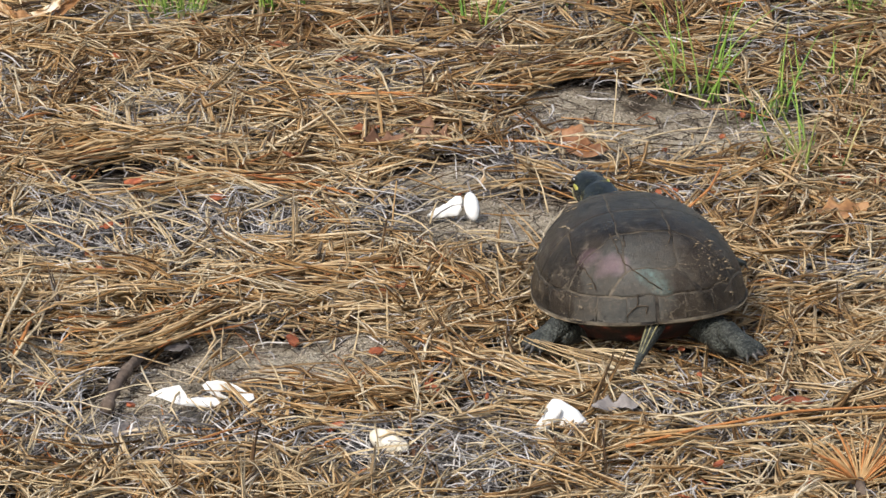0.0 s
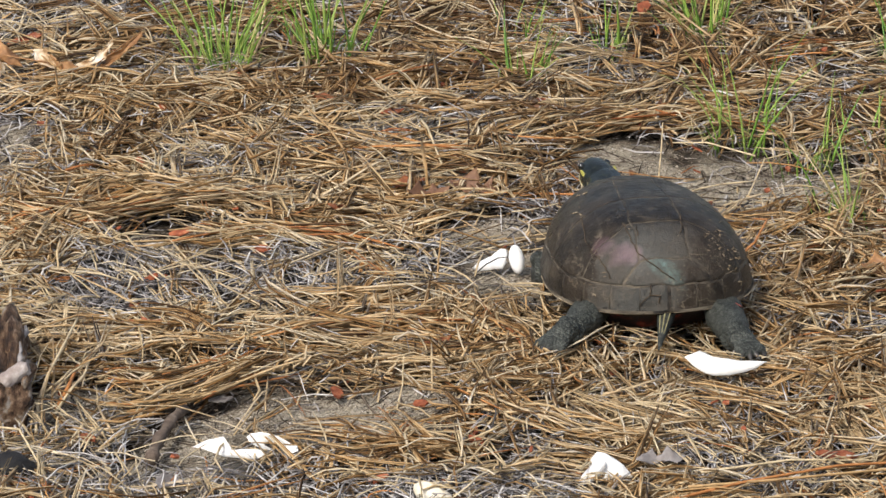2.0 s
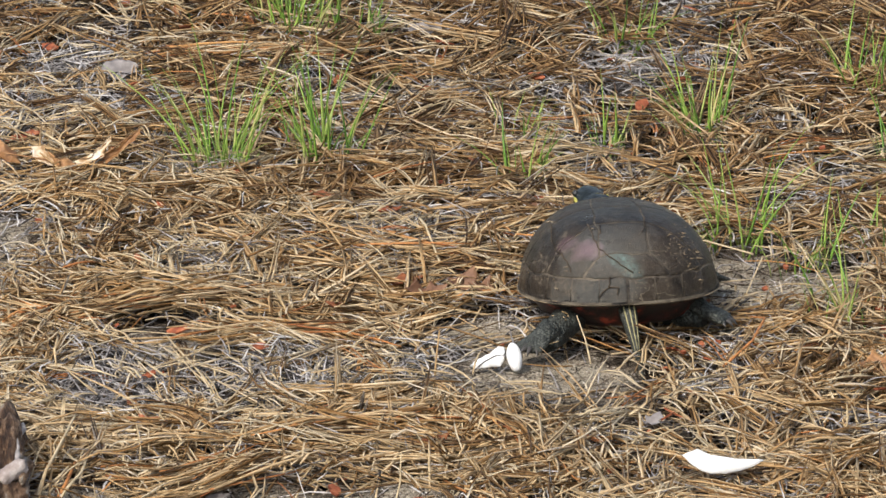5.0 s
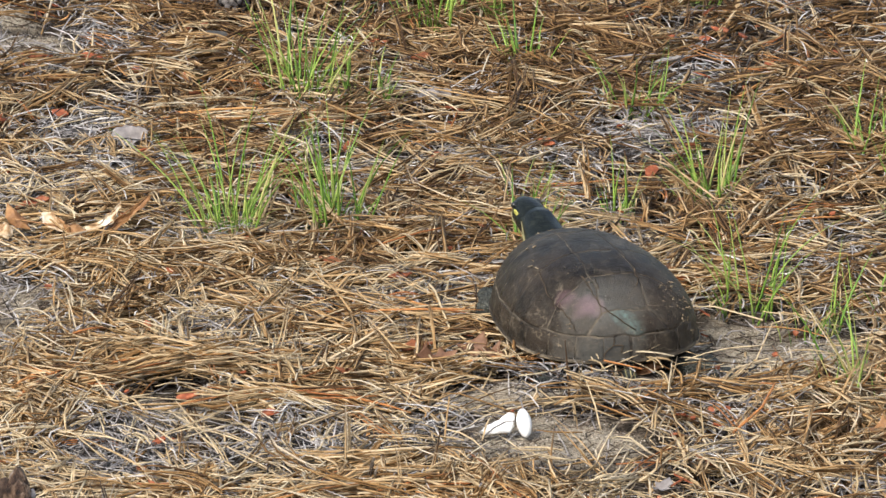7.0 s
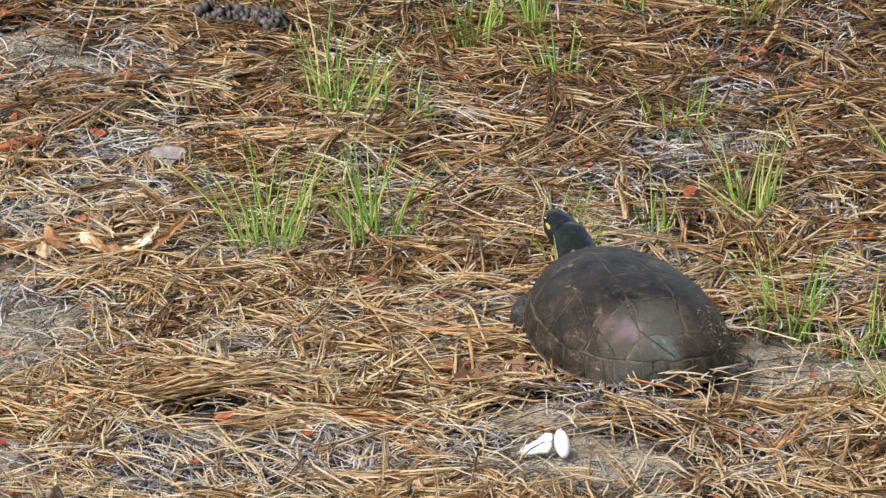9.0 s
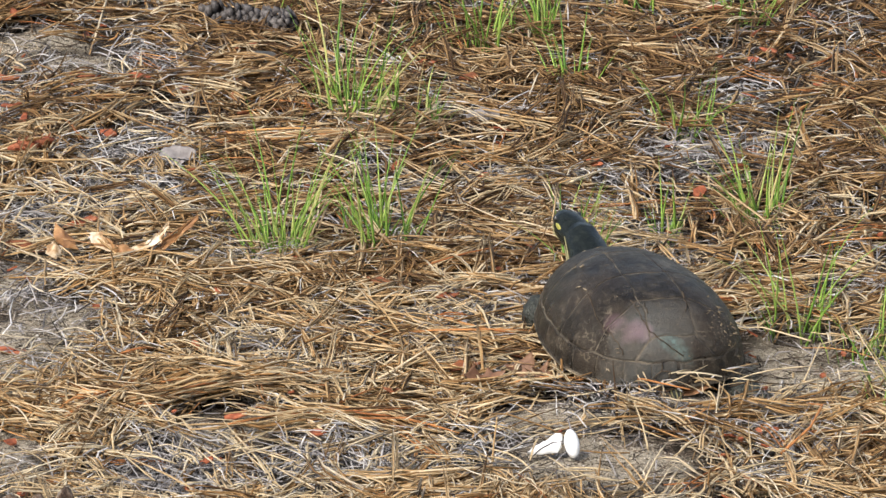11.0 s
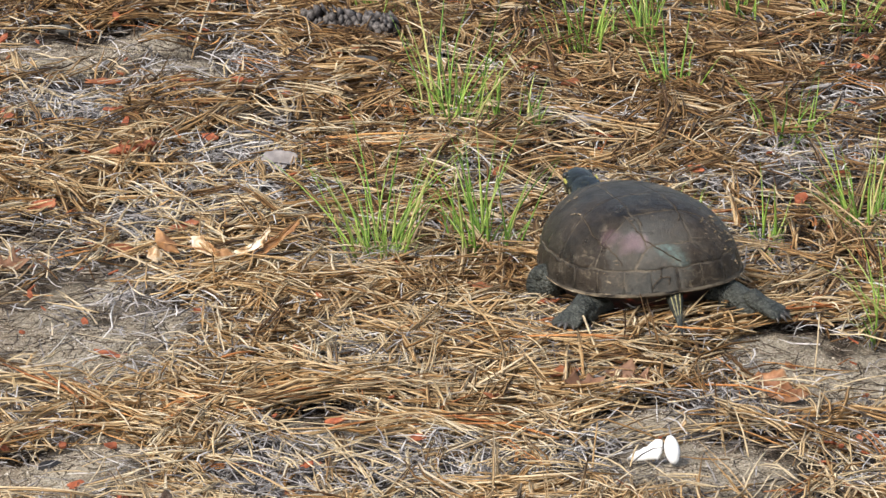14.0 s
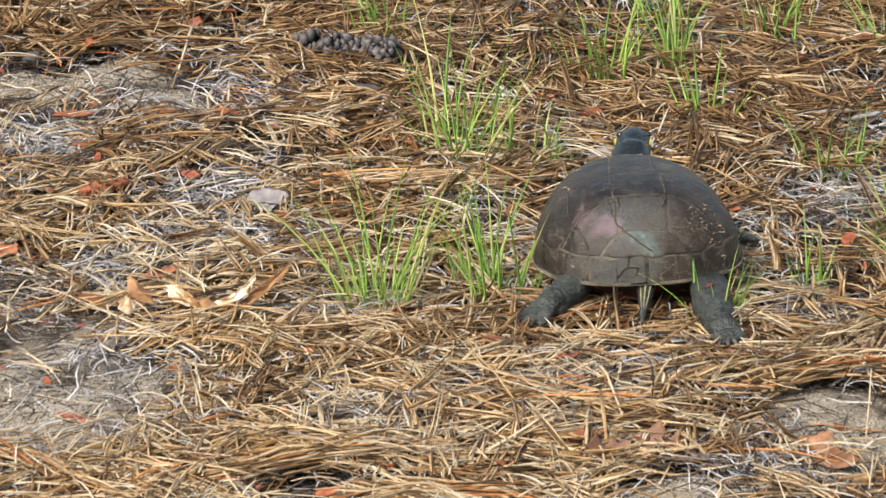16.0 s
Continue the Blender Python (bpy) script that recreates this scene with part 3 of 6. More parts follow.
def build_locks():
    rng = np.random.default_rng(29)
    rows = []
    for lock in LOCKS:
        a, b, c = [np.array(p) for p in lock]
        n = int(1150 * (np.linalg.norm(b - a) + np.linalg.norm(c - b)))
        k = rng.random(n)[:, None]
        p = (1 - k) ** 2 * a + 2 * k * (1 - k) * (2 * b - 0.5 * (a + c)) + k ** 2 * c
        d = 2 * (1 - k) * (2 * b - 0.5 * (a + c) - a) + 2 * k * (c - 2 * b + 0.5 * (a + c))
        p += np.stack([-d[:, 1], d[:, 0]], 1) / np.linalg.norm(d, axis=1)[:, None] * rng.normal(0, 0.0065, n)[:, None]
        rows.append(np.column_stack([p, np.arctan2(d[:, 1], d[:, 0]) + rng.normal(0, 0.16, n)]))
    x, y, t = np.concatenate(rows).T
    which = rng.random(len(x))
    for low, high, name, mat, label in ((0, 0.55, "golden_needle_lock", M_GOLD, "golden pine needles combed into thick locks"), (0.55, 0.85, "tan_needle_lock", M_TAN, "tan pine needles combed into thick locks"),
                                        (0.85, 1, "rust_needle_lock", M_RUST, "rust-brown pine needles in combed locks")):
        k = (which >= low) & (which < high)
        n = k.sum()
        needle_mesh(name, mat, x[k], y[k], rng.uniform(-0.002, 0.0075, n), t[k], rng.uniform(0.03, 0.085, n), rng.normal(0, 0.35, n), rng.normal(0, 0.07, n), rng.normal(0.001, 0.0015, n),
                    rng.uniform(0.0005, 0.0011, n), 5, rng, label, "needle litter", 0.95)


build_litter()
build_locks()


def build_grains():
    """Coarse sand grains and small clods on the bare patches."""
    rng = np.random.default_rng(3)
    x, y = [np.concatenate(v) for v in zip(*[(cx + rx * 1.3 * rng.uniform(-1, 1, n), cy + ry * 1.3 * rng.uniform(-1, 1, n)) for cx, cy, rx, ry in SAND for n in [int(rx * ry * 2200000)]])]
    keep = rng.random(len(x)) < 0.9 * zone(x, y, SAND)
    x, y = x[keep], y[keep]
    n = len(x)
    r = rng.uniform(0.0003, 0.0007, n) * np.where(rng.random(n) < 0.03, 2.0, 1.0)
    z = ground_z(x, y) + 0.3 * r
    base = np.array([(1, 0, 0), (-0.5, 0.87, 0), (-0.5, -0.87, 0), (0.1, 0.1, 0.9), (0, 0, -0.9)])
    a = rng.uniform(0, 6.28, n)
    c, s = np.cos(a)[:, None], np.sin(a)[:, None]
    wob = rng.uniform(0.7, 1.3, (n, 5))
    vx = (base[None, :, 0] * c - base[None, :, 1] * s) * wob * r[:, None] + x[:, None]
    vy = (base[None, :, 0] * s + base[None, :, 1] * c) * wob * r[:, None] + y[:, None]
    vz = base[None, :, 2] * wob * r[:, None] + z[:, None]
    co = np.stack([vx, vy, vz], -1).reshape(-1, 3)
    tri = np.array([(0, 1, 3), (1, 2, 3), (2, 0, 3), (1, 0, 4), (2, 1, 4), (0, 2, 4)])
    faces = (np.arange(n)[:, None, None] * 5 + tri[None]).reshape(-1, 3)
    me = bpy.data.meshes.new("sand_grains")
    me.from_pydata(co.tolist(), [], faces.tolist())
    me.materials.append(M_GRAIN)
    tagged(new("sand_grains", me), "loose coarse beige sand grains and crumbs", "sand", kind="stuff")


build_grains()

# ---- egg shells, torn open and scattered ----


def shell_piece(length, width, v0, v1, seed, dent=0.0, jag=0.12, thick=0.0004, u0=-0.985, u1=0.985):
    """A torn, leathery piece of an egg's wall: part of an ellipsoid with its long axis along x; angle v runs round that axis from +y over +z."""
    r = random.Random(seed)
    nu, nv = 22, 14
    ph = [r.uniform(0, 6.28) for _ in range(6)]
    outer, inner = [], []
    for i in range(nu + 1):
        u = (u0 + (u1 - u0) * i / nu) * math.pi / 2
        lo = radians(v0) + jag * (math.sin(5 * u + ph[0]) + 0.6 * math.sin(11 * u + ph[1]))
        hi = radians(v1) + jag * (math.sin(4 * u + ph[2]) + 0.6 * math.sin(13 * u + ph[3]))
        ro, ri = [], []
        for j in range(nv + 1):
            v = lo + (hi - lo) * j / nv
            d = Vector((math.sin(u) * length / 2, math.cos(u) * math.cos(v) * width / 2, math.cos(u) * math.sin(v) * width / 2))
            k = 1 + 0.07 * noise.noise(d * 110 + Vector((seed, 0, 0))) + 0.02 * noise.noise(d * 320 + Vector((0, seed, 0)))
            k -= dent * math.exp(-((u - 0.2) / 0.45) ** 2 - ((v - radians((v0 + v1) / 2)) / 0.7) ** 2)
            ro.append(d * k)
            ri.append(d * (k - 2 * thick / width))
        outer.append(ro)
        inner.append(ri)
    bm = bmesh.new()
    vo = [[bm.verts.new(p) for p in row] for row in outer]
    vi = [[bm.verts.new(p) for p in row] for row in inner]
    for i in range(nu):
        for j in range(nv):
            bm.faces.new((vo[i][j], vo[i + 1][j], vo[i + 1][j + 1], vo[i][j + 1]))
            bm.faces.new((vi[i][j + 1], vi[i + 1][j + 1], vi[i + 1][j], vi[i][j]))
    for i in range(nu):
        for j in (0, nv):
            bm.faces.new((vo[i][j], vi[i][j], vi[i + 1][j], vo[i + 1][j]))
    for j in range(nv):
        for i in (0, nu):
            bm.faces.new((vo[i][j], vo[i][j + 1], vi[i][j + 1], vi[i][j]))
    return bm


def flap(length, width, cup, arch, crease, tip, seed, thick=0.0004):
    """A torn flap of egg wall along x, cupped and arched, pointed at its far end: tip 0 is blunt, 1 is sharp."""
    nu, nv = 20, 10
    top, low = [], []
    for i in range(nu + 1):
        s = i / nu
        w = width / 2 * (1 - tip * s) * min(1.0, 0.35 + 4 * s) * min(1.0, 0.15 + 5 * (1 - s))
        a, b = [], []
        for j in range(nv + 1):
            v = 2 * j / nv - 1
            p = Vector(((s - 0.5) * length, w * v * (1 + 0.10 * noise.noise(Vector((s * 9, v, seed)))), 0))
            p.z = arch * (1 - (2 * s - 1) ** 2) - cup * v * v - crease * abs(v - 0.25) + 0.0009 * noise.noise(Vector((p.x * 190, p.y * 190, seed)))
            a.append(p + Vector((0, 0, thick / 2)))
            b.append(p - Vector((0, 0, thick / 2)))
        top.append(a)
        low.append(b)
    bm = bmesh.new()
    vt = [[bm.verts.new(p) for p in row] for row in top]
    vl = [[bm.verts.new(p) for p in row] for row in low]
    for i in range(nu):
        for j in range(nv):
            bm.faces.new((vt[i][j], vt[i + 1][j], vt[i + 1][j + 1], vt[i][j + 1]))
            bm.faces.new((vl[i][j + 1], vl[i + 1][j + 1], vl[i + 1][j], vl[i][j]))
        for j in (0, nv):
            bm.faces.new((vt[i][j], vl[i][j], vl[i + 1][j], vt[i + 1][j]))
    for j in range(nv):
        for i in (0, nu):
            bm.faces.new((vt[i][j], vt[i][j + 1], vl[i][j + 1], vl[i][j]))
    return bm


def sheet(outline, cup, seed, hole=False, thick=0.0004, crumple=1.0):
    """A thin torn sheet (egg wall, dry leaf) with the given outline in millimetres, cupped towards its middle, whole or with a ragged hole."""
    rng = random.Random(seed)
    fine = []
    for i, (ax, ay) in enumerate(outline):
        bx, by = outline[(i + 1) % len(outline)]
        fine += [(ax + (bx - ax) * k / 3 + rng.uniform(-0.15, 0.15) * crumple, ay + (by - ay) * k / 3 + rng.uniform(-0.15, 0.15) * crumple) for k in range(3)]
    mx, my = sum(p[0] for p in fine) / len(fine), sum(p[1] for p in fine) / len(fine)
    bm = bmesh.new()
    scales = (1.0, 0.82, 0.60, 0.36) if hole else (1.0, 0.85, 0.65, 0.4, 0.15)
    sides = []
    for off in (thick / 2, -thick / 2):
        rings = []
        for k in scales:
            ring = []
            for x, y in fine:
                p = Vector(((mx + (x - mx) * k) * 0.001, (my + (y - my) * k) * 0.001, 0))
                p.z = off - cup * (1 - k * k) + 0.0006 * crumple * noise.noise(Vector((p.x * 240, p.y * 240, seed)))
                ring.append(bm.verts.new(p))
            rings.append(ring)
        sides.append(rings)
    n = len(fine)
    for s, rings in enumerate(sides):
        for a, b in zip(rings, rings[1:]):
            for i in range(n):
                q = (a[i], a[(i + 1) % n], b[(i + 1) % n], b[i])
                bm.faces.new(q if s == 0 else q[::-1])
        if not hole:
            bm.faces.new(rings[-1] if s == 0 else rings[-1][::-1])
    for ring in (0, -1) if hole else (0,):
        a, b = sides[0][ring], sides[1][ring]
        for i in range(n):
            bm.faces.new((a[i], b[i], b[(i + 1) % n], a[(i + 1) % n]))
    bmesh.ops.recalc_face_normals(bm, faces=bm.faces)
    return bm


BUILD = {"flap": flap, "sheet": sheet}


def egg(x, y, label, pieces, mat=None):
    e = new("egg_shell")
    e.matrix_world = pose(x, y, 0)
    tagged(e, label, "eggshell", "hatched or dug-up eggs")
    for at, args in pieces:
        p = part("shell_piece", BUILD[args[0]](*args[1:]) if args[0] in BUILD else shell_piece(*args), mat or M_EGG, e)
        p.matrix_local = pose(*at)
    return e


egg(0.129, 4.392, "white torn eggshell, open like a small boat, on pine needles", [((0, 0, 0.0055, 50, 0, 0), ("sheet", [(-21.6, 10.9), (-13.5, 14.5), (-10.4, 11.2), (-4.1, 10.7), (5.2, 9.3), (10.4, 8.2), (23.3, 8.4), (17.6, 4.5), (10.4, 1.7), (2.1, 0.0), (-6.2, 0.0), (-12.4, 2.2), (-17.6, 6.2)], -0.0035, 3))])
egg(0.008, 4.602, "white eggshell flap beside a hollow eggshell on bare sand", [((-0.0075, 0.000, 0.0045, -48, 16, 182), ("flap", 0.020, 0.012, 0.001, 0.001, 0.0015, 0.65, 7)), ((-0.0020, 0.002, 0.0075, 52, -44, 10), ("flap", 0.012, 0.007, 0.001, 0.001, 0.001, 0.2, 12)),
    ((0.0085, -0.001, 0.0068, 0, 58, -70), (0.017, 0.0085, 0, 356, 9, 0.0, 0.02, 0.0004, -0.985, 0.93))])
egg(-0.137, 4.255, "two flattened white eggshell halves lying in a row", [
    ((0, 0.001, 0.0035, 55, 0, 0), ("sheet", [(-19.4, 6.0), (-11.1, 10.1), (-3.0, 11.8), (-0.2, 7.7), (2.0, 4.0), (-2.0, 1.9), (-7.1, 2.6), (-14.1, 5.0)], 0.0012, 21)),
    ((0, -0.0005, 0.0035, 50, 0, 0), ("sheet", [(-7.6, 2.9), (-3.0, 4.2), (2.0, 5.0), (9.1, 5.6), (17.2, 5.3), (19.8, 2.4), (18.2, 0.3), (11.1, 0.0), (4.0, 0.5), (-3.0, 1.4)], -0.0015, 23)),
    ((0.0228, 0.006, 0.0045, 50, 0, 0), ("sheet", [(-13.6, 9.2), (-11.1, 11.3), (-6.1, 11.9), (0.0, 10.8), (5.6, 8.2), (10.1, 5.5), (13.3, 4.5), (13.9, 1.1), (11.1, 0.2), (5.1, 1.8), (-1.0, 1.8), (-7.1, 3.4), (-12.1, 6.0)], 0.0045, 25, True))])
egg(-0.028, 4.194, "small yellowed eggshell with a split end", [((-0.002, 0, 0.0045, 0, 14, -32), (0.020, 0.0125, -60, 230, 31, 0.05, 0.05)), ((0.005, -0.003, 0.0030, 0, 18, -50), (0.012, 0.009, -20, 190, 33, 0.1, 0.08))], M_EGG_OLD)
egg(0.061, 4.230, "broken white eggshell folded into a peak", [((-0.0060, -0.004, 0.0050, 10, -42, 14), (0.019, 0.0075, -50, 230, 41, 0.05, 0.06)), ((0.0065, 0.001, 0.0075, 18, 36, -10), ("flap", 0.025, 0.017, 0.005, 0.002, 0.002, 0.1, 44)), ((-0.001, 0.003, 0.0105, 40, -10, 10), ("flap", 0.012, 0.009, 0.002, 0.001, 0.002, 0.4, 46))])

# ---- grass ----


def blade_mesh(seed):
    """One arching blade, 1 unit high, with a folded midrib."""
    r = random.Random(seed)
    bm = bmesh.new()
    lean, n = r.uniform(0.05, 0.55), 7
    rows = []
    for i in range(n + 1):
        s = i / n
        w = 0.028 * (1 - s ** 1.7) + 0.001
        p = Vector((lean * s ** 1.8, 0.06 * math.sin(3 * s + seed), s * (1 - 0.25 * lean * s)))
        rows.append([bm.verts.new(p + Vector(d)) for d in ((0, -w, 0.25 * w), (0.35 * w, 0, 0), (0, w, 0.25 * w), (-0.25 * w, 0, 0.1 * w))])
    for a, b in zip(rows, rows[1:]):
        for j in range(4):
            bm.faces.new((a[j], a[(j + 1) % 4], b[(j + 1) % 4], b[j]))
    bm.faces.new(rows[0])
    bm.faces.new(rows[-1])
    return finish(bm, "blade", M_GRASS)


BLADES = [blade_mesh(k) for k in range(9)]


def grass_tuft(x, y, height, count, spread, seed, label):
    r = random.Random(seed)
    e = new("grass_tuft")
    e.matrix_world = pose(x, y, float(ground_z(np.array([x]), np.array([y]))[0]))
    tagged(e, label, "grass", "grass tufts in the litter")
    for _ in range(int(count * 2.0)):
        b = new("blade", BLADES[r.randrange(9)])
        b.parent = e
        h = height * (0.20 + 1.40 * r.random() ** 1.5) + 0.012
        a = r.uniform(0, 2 * math.pi)
        d = spread * 1.15 * r.random() ** 0.8
        fat = r.uniform(0.5, 1.0) * 0.042 / h
        b.matrix_local = pose(d * math.cos(a), d * 1.4 * math.sin(a), 0.002, r.uniform(-14, 14), r.uniform(-6, 26) * r.random(), math.degrees(a) + r.uniform(-60, 60)) @ Matrix.Diagonal((h, h * fat, h, 1))


FRESH, THIN = "fresh green grass tuft growing through the needles", "sparse thin green grass blades among the needles"
for _i, (_x, _y, _h, _n, _s, _t) in enumerate([
        (-0.163, 5.021, 0.062, 30, 0.016, FRESH), (-0.100, 5.047, 0.054, 24, 0.016, FRESH), (0.018, 4.986, 0.036, 12, 0.014, THIN), (0.076, 5.088, 0.030, 12, 0.010, FRESH),
        (0.136, 5.108, 0.056, 24, 0.012, FRESH), (0.152, 4.865, 0.050, 14, 0.018, FRESH), (0.212, 4.709, 0.050, 15, 0.022, FRESH), (0.241, 5.195, 0.042, 18, 0.018, FRESH),
        (0.255, 5.032, 0.045, 14, 0.014, THIN), (-0.127, 5.364, 0.062, 32, 0.020, FRESH), (-0.086, 5.352, 0.034, 16, 0.018, FRESH), (-0.040, 5.537, 0.050, 20, 0.018, FRESH),
        (-0.001, 5.546, 0.055, 13, 0.008, FRESH), (0.020, 5.427, 0.036, 11, 0.014, THIN), (0.090, 5.315, 0.040, 13, 0.014, THIN), (-0.183, 5.642, 0.040, 14, 0.018, FRESH),
        (0.134, 5.618, 0.045, 18, 0.022, FRESH), (0.061, 5.636, 0.040, 14, 0.020, FRESH), (0.020, 5.099, 0.026, 6, 0.012, THIN), (0.190, 4.806, 0.034, 8, 0.020, THIN), (-0.005, 5.673, 0.04, 12, 0.02, THIN), (0.235, 4.843, 0.036, 8, 0.018, THIN)]):
    grass_tuft(_x, _y, _h, _n, _s, 40 + _i, _t)

# ---- leaves, flakes of bark and other litter ----


def leaf_bm(length, width, lobes, curl, fold, seed, thick=0.0004, ends=0.0):
    """A dry leaf with a lobed outline, its long axis along x."""
    r = random.Random(seed)
    p1, p2 = r.uniform(0, 6.28), r.uniform(0, 6.28)
    nu, nv = 26, 8
    top, low = [], []
    for i in range(nu + 1):
        s = i / nu
        w = width / 2 * (math.sin(math.pi * min(max(s, 0.03), 0.98) ** 0.85) ** 0.9) * (1 + (0.6 * math.sin(2 * math.pi * lobes * s + p1) if lobes else 0)) * (1 + 0.12 * math.sin(17 * s + p2))
        a, b = [], []
        for j in range(nv + 1):
            v = 2 * j / nv - 1
            x, y = (s - 0.5) * length + 0.10 * length * abs(v) * (0.3 if lobes else 0), w * v * (1 + 0.1 * math.sin(9 * s + p2))
            z = 0.55 * curl * (v * v) * (0.5 + s) * (1 if v > 0 else 0.4) + 0.6 * fold * abs(v) + ends * (2 * s - 1) ** 2 + 0.12 * width * noise.noise(Vector((x * 90, y * 90, seed))) + 0.06 * width * noise.noise(Vector((x * 260, y * 260, seed)))
            y *= 1 - min(0.5, abs(curl) * 14 * v * v)
            a.append(Vector((x, y, z + thick / 2)))
            b.append(Vector((x, y, z - thick / 2)))
        top.append(a)
        low.append(b)
    bm = bmesh.new()
    vt = [[bm.verts.new(p) for p in row] for row in top]
    vl = [[bm.verts.new(p) for p in row] for row in low]
    for i in range(nu):
        for j in range(nv):
            bm.faces.new((vt[i][j], vt[i + 1][j], vt[i + 1][j + 1], vt[i][j + 1]))
            bm.faces.new((vl[i][j + 1], vl[i + 1][j + 1], vl[i + 1][j], vl[i][j]))
        for j in (0, nv):
            bm.faces.new((vt[i][j], vl[i][j], vl[i + 1][j], vt[i + 1][j]))
    for j in range(nv):
        for i in (0, nu):
            bm.faces.new((vt[i][j], vt[i][j + 1], vl[i][j + 1], vl[i][j]))
    return bm


def leaf(x, y, z, turn, length, width, lobes, curl, fold, seed, mat, label, pitch=0, lean=0, ends=0.0):
    if lobes:
        bm = spiky_leaf_bm(length, width, ((0.3, 1, 0.55, 5), (0.62, 1, 0.5, 6), (0.45, -1, 0.5, 5), (0.75, -1, 0.4, 6)), ends + 0.004, 1.2, seed)
        return thing("dead_leaf", bm, mat, pose(x, y, z + 0.001, 0.6 * pitch, lean, turn), label, "leaf", "dead leaves")
    return thing("dead_leaf", leaf_bm(length, width, lobes, curl, fold, seed, ends=ends), mat, pose(x, y, z - 0.0015, 0.6 * pitch, lean, turn), label, "leaf", "dead leaves")


def spiky_leaf_bm(length, width, peaks, dip, curl, seed):
    """A thin dry leaf along x with pointed lobes: peaks hold (place along it, side, reach, sharpness)."""
    nu, nv = 44, 8
    top, low = [], []
    for i in range(nu + 1):
        s = i / nu
        edge = []
        for side in (-1, 1):
            w = 0.30 * math.sin(math.pi * min(max(s, 0.02), 0.985)) ** 0.6
            for at, sd, far, sharp in peaks:
                if sd == side:
                    w = max(w, far * max(0.0, 1 - abs(s - at) * sharp * 0.75) ** 0.9)
            edge.append(w * width * (1 + 0.15 * noise.noise(Vector((s * 14, side, seed)))))
        a, b = [], []
        for j in range(nv + 1):
            v = 2 * j / nv - 1
            y = -edge[0] * -v if v < 0 else edge[1] * v
            x = (s - 0.5) * length + 0.25 * abs(y)
            z = dip * (abs(2 * s - 1) ** 1.6) + curl * (y / width) ** 2 * width + 0.0050 * noise.noise(Vector((x * 95, y * 95, seed)))
            t = 0.00022 * (1 - 0.5 * abs(v))
            a.append(Vector((x, y, z + t)))
            b.append(Vector((x, y, z - t)))
        top.append(a)
        low.append(b)
    bm = bmesh.new()
    vt = [[bm.verts.new(p) for p in row] for row in top]
    vl = [[bm.verts.new(p) for p in row] for row in low]
    for i in range(nu):
        for j in range(nv):
            bm.faces.new((vt[i][j], vt[i + 1][j], vt[i + 1][j + 1], vt[i][j + 1]))
            bm.faces.new((vl[i][j + 1], vl[i + 1][j + 1], vl[i + 1][j], vl[i][j]))
        for j in (0, nv):
            bm.faces.new((vt[i][j], vl[i][j], vl[i + 1][j], vt[i + 1][j]))
    for j in range(nv):
        for i in (0, nu):
            bm.faces.new((vt[i][j], vt[i][j + 1], vl[i][j + 1], vl[i][j]))
    return bm


def oak_leaf():
    e = new("oak_leaf")
    e.matrix_world = pose(-0.256, 4.983, 0.000)
    tagged(e, "crumpled tan oak leaf with pointed lobes curled upward", "leaf", "dead leaves")
    for k, (name, mat, outline, cup, at) in enumerate((
            ("blade", M_OAK, [(-22.8, 18.4), (-15.0, 19.2), (-13.3, 15.4), (-7.8, 11.3), (-3.3, 10.7), (-4.4, 7.7), (-10.0, 6.5), (-16.6, 8.3), (-21.1, 11.9)], 0.002, (0, 0.001, 0.004, 52, 0, 0)),
            ("lobe", M_LEAF_TAN, [(-43.8, 25.0), (-38.9, 20.7), (-32.2, 14.6), (-28.9, 6.7), (-36.6, 7.3), (-42.2, 12.2), (-45.0, 17.1)], -0.002, (0, 0.003, 0.004, 48, 0, 0)),
            ("lobe", M_OAK, [(-47.7, 11.6), (-43.8, 12.6), (-39.4, 8.7), (-39.1, 4.7), (-42.7, 1.4), (-48.8, 5.2)], -0.0025, (0, -0.002, 0.004, 55, 0, 0)),
            ("blade", M_LEAF_TAN, [(-13.3, 16.8), (-5.5, 12.0), (1.1, 10.8), (5.5, 7.2), (4.7, 0.6), (-1.1, 0.0), (-5.0, 3.6), (-7.8, 7.8)], -0.003, (0, -0.001, 0.004, 50, 0, 0)),
            ("blade", M_OAK, [(4.4, 9.8), (12.2, 10.4), (17.8, 17.4), (23.3, 20.8), (26.1, 25.7), (26.6, 22.6), (23.3, 17.4), (22.2, 12.7), (14.4, 8.7), (5.5, 6.4)], 0.0015, (0, 0.0, 0.004, 56, 0, 0)),
            ("lobe", M_LEAF_TAN, [(20.0, 12.6), (28.9, 16.8), (34.4, 24.0), (40.0, 27.0), (43.8, 31.2), (43.8, 27.0), (38.9, 21.6), (33.3, 15.6), (23.3, 7.8), (15.5, 3.6), (17.2, 7.8)], 0.002, (0, 0.002, 0.004, 50, 0, 0)),
            ("lobe", M_OAK, [(17.2, 0.0), (25.5, 3.0), (25.0, -1.2), (21.1, -4.9)], -0.001, (0, -0.003, 0.004, 48, 0, 0)),
    )):
        part(name, sheet(outline, cup, 60 + k, False, 0.0003, 4.0), mat, e).matrix_local = pose(*at)
    bm = bmesh.new()
    tube(bm, [(-0.040, 0.008, 0.016), (-0.015, 0.008, 0.012), (0.001, 0.003, 0.007), (0.016, 0.006, 0.011), (0.042, 0.014, 0.028)], [0.0003, 0.0005, 0.0006, 0.0005, 0.0003])
    part("midrib", bm, M_LEAF_TAN, e)


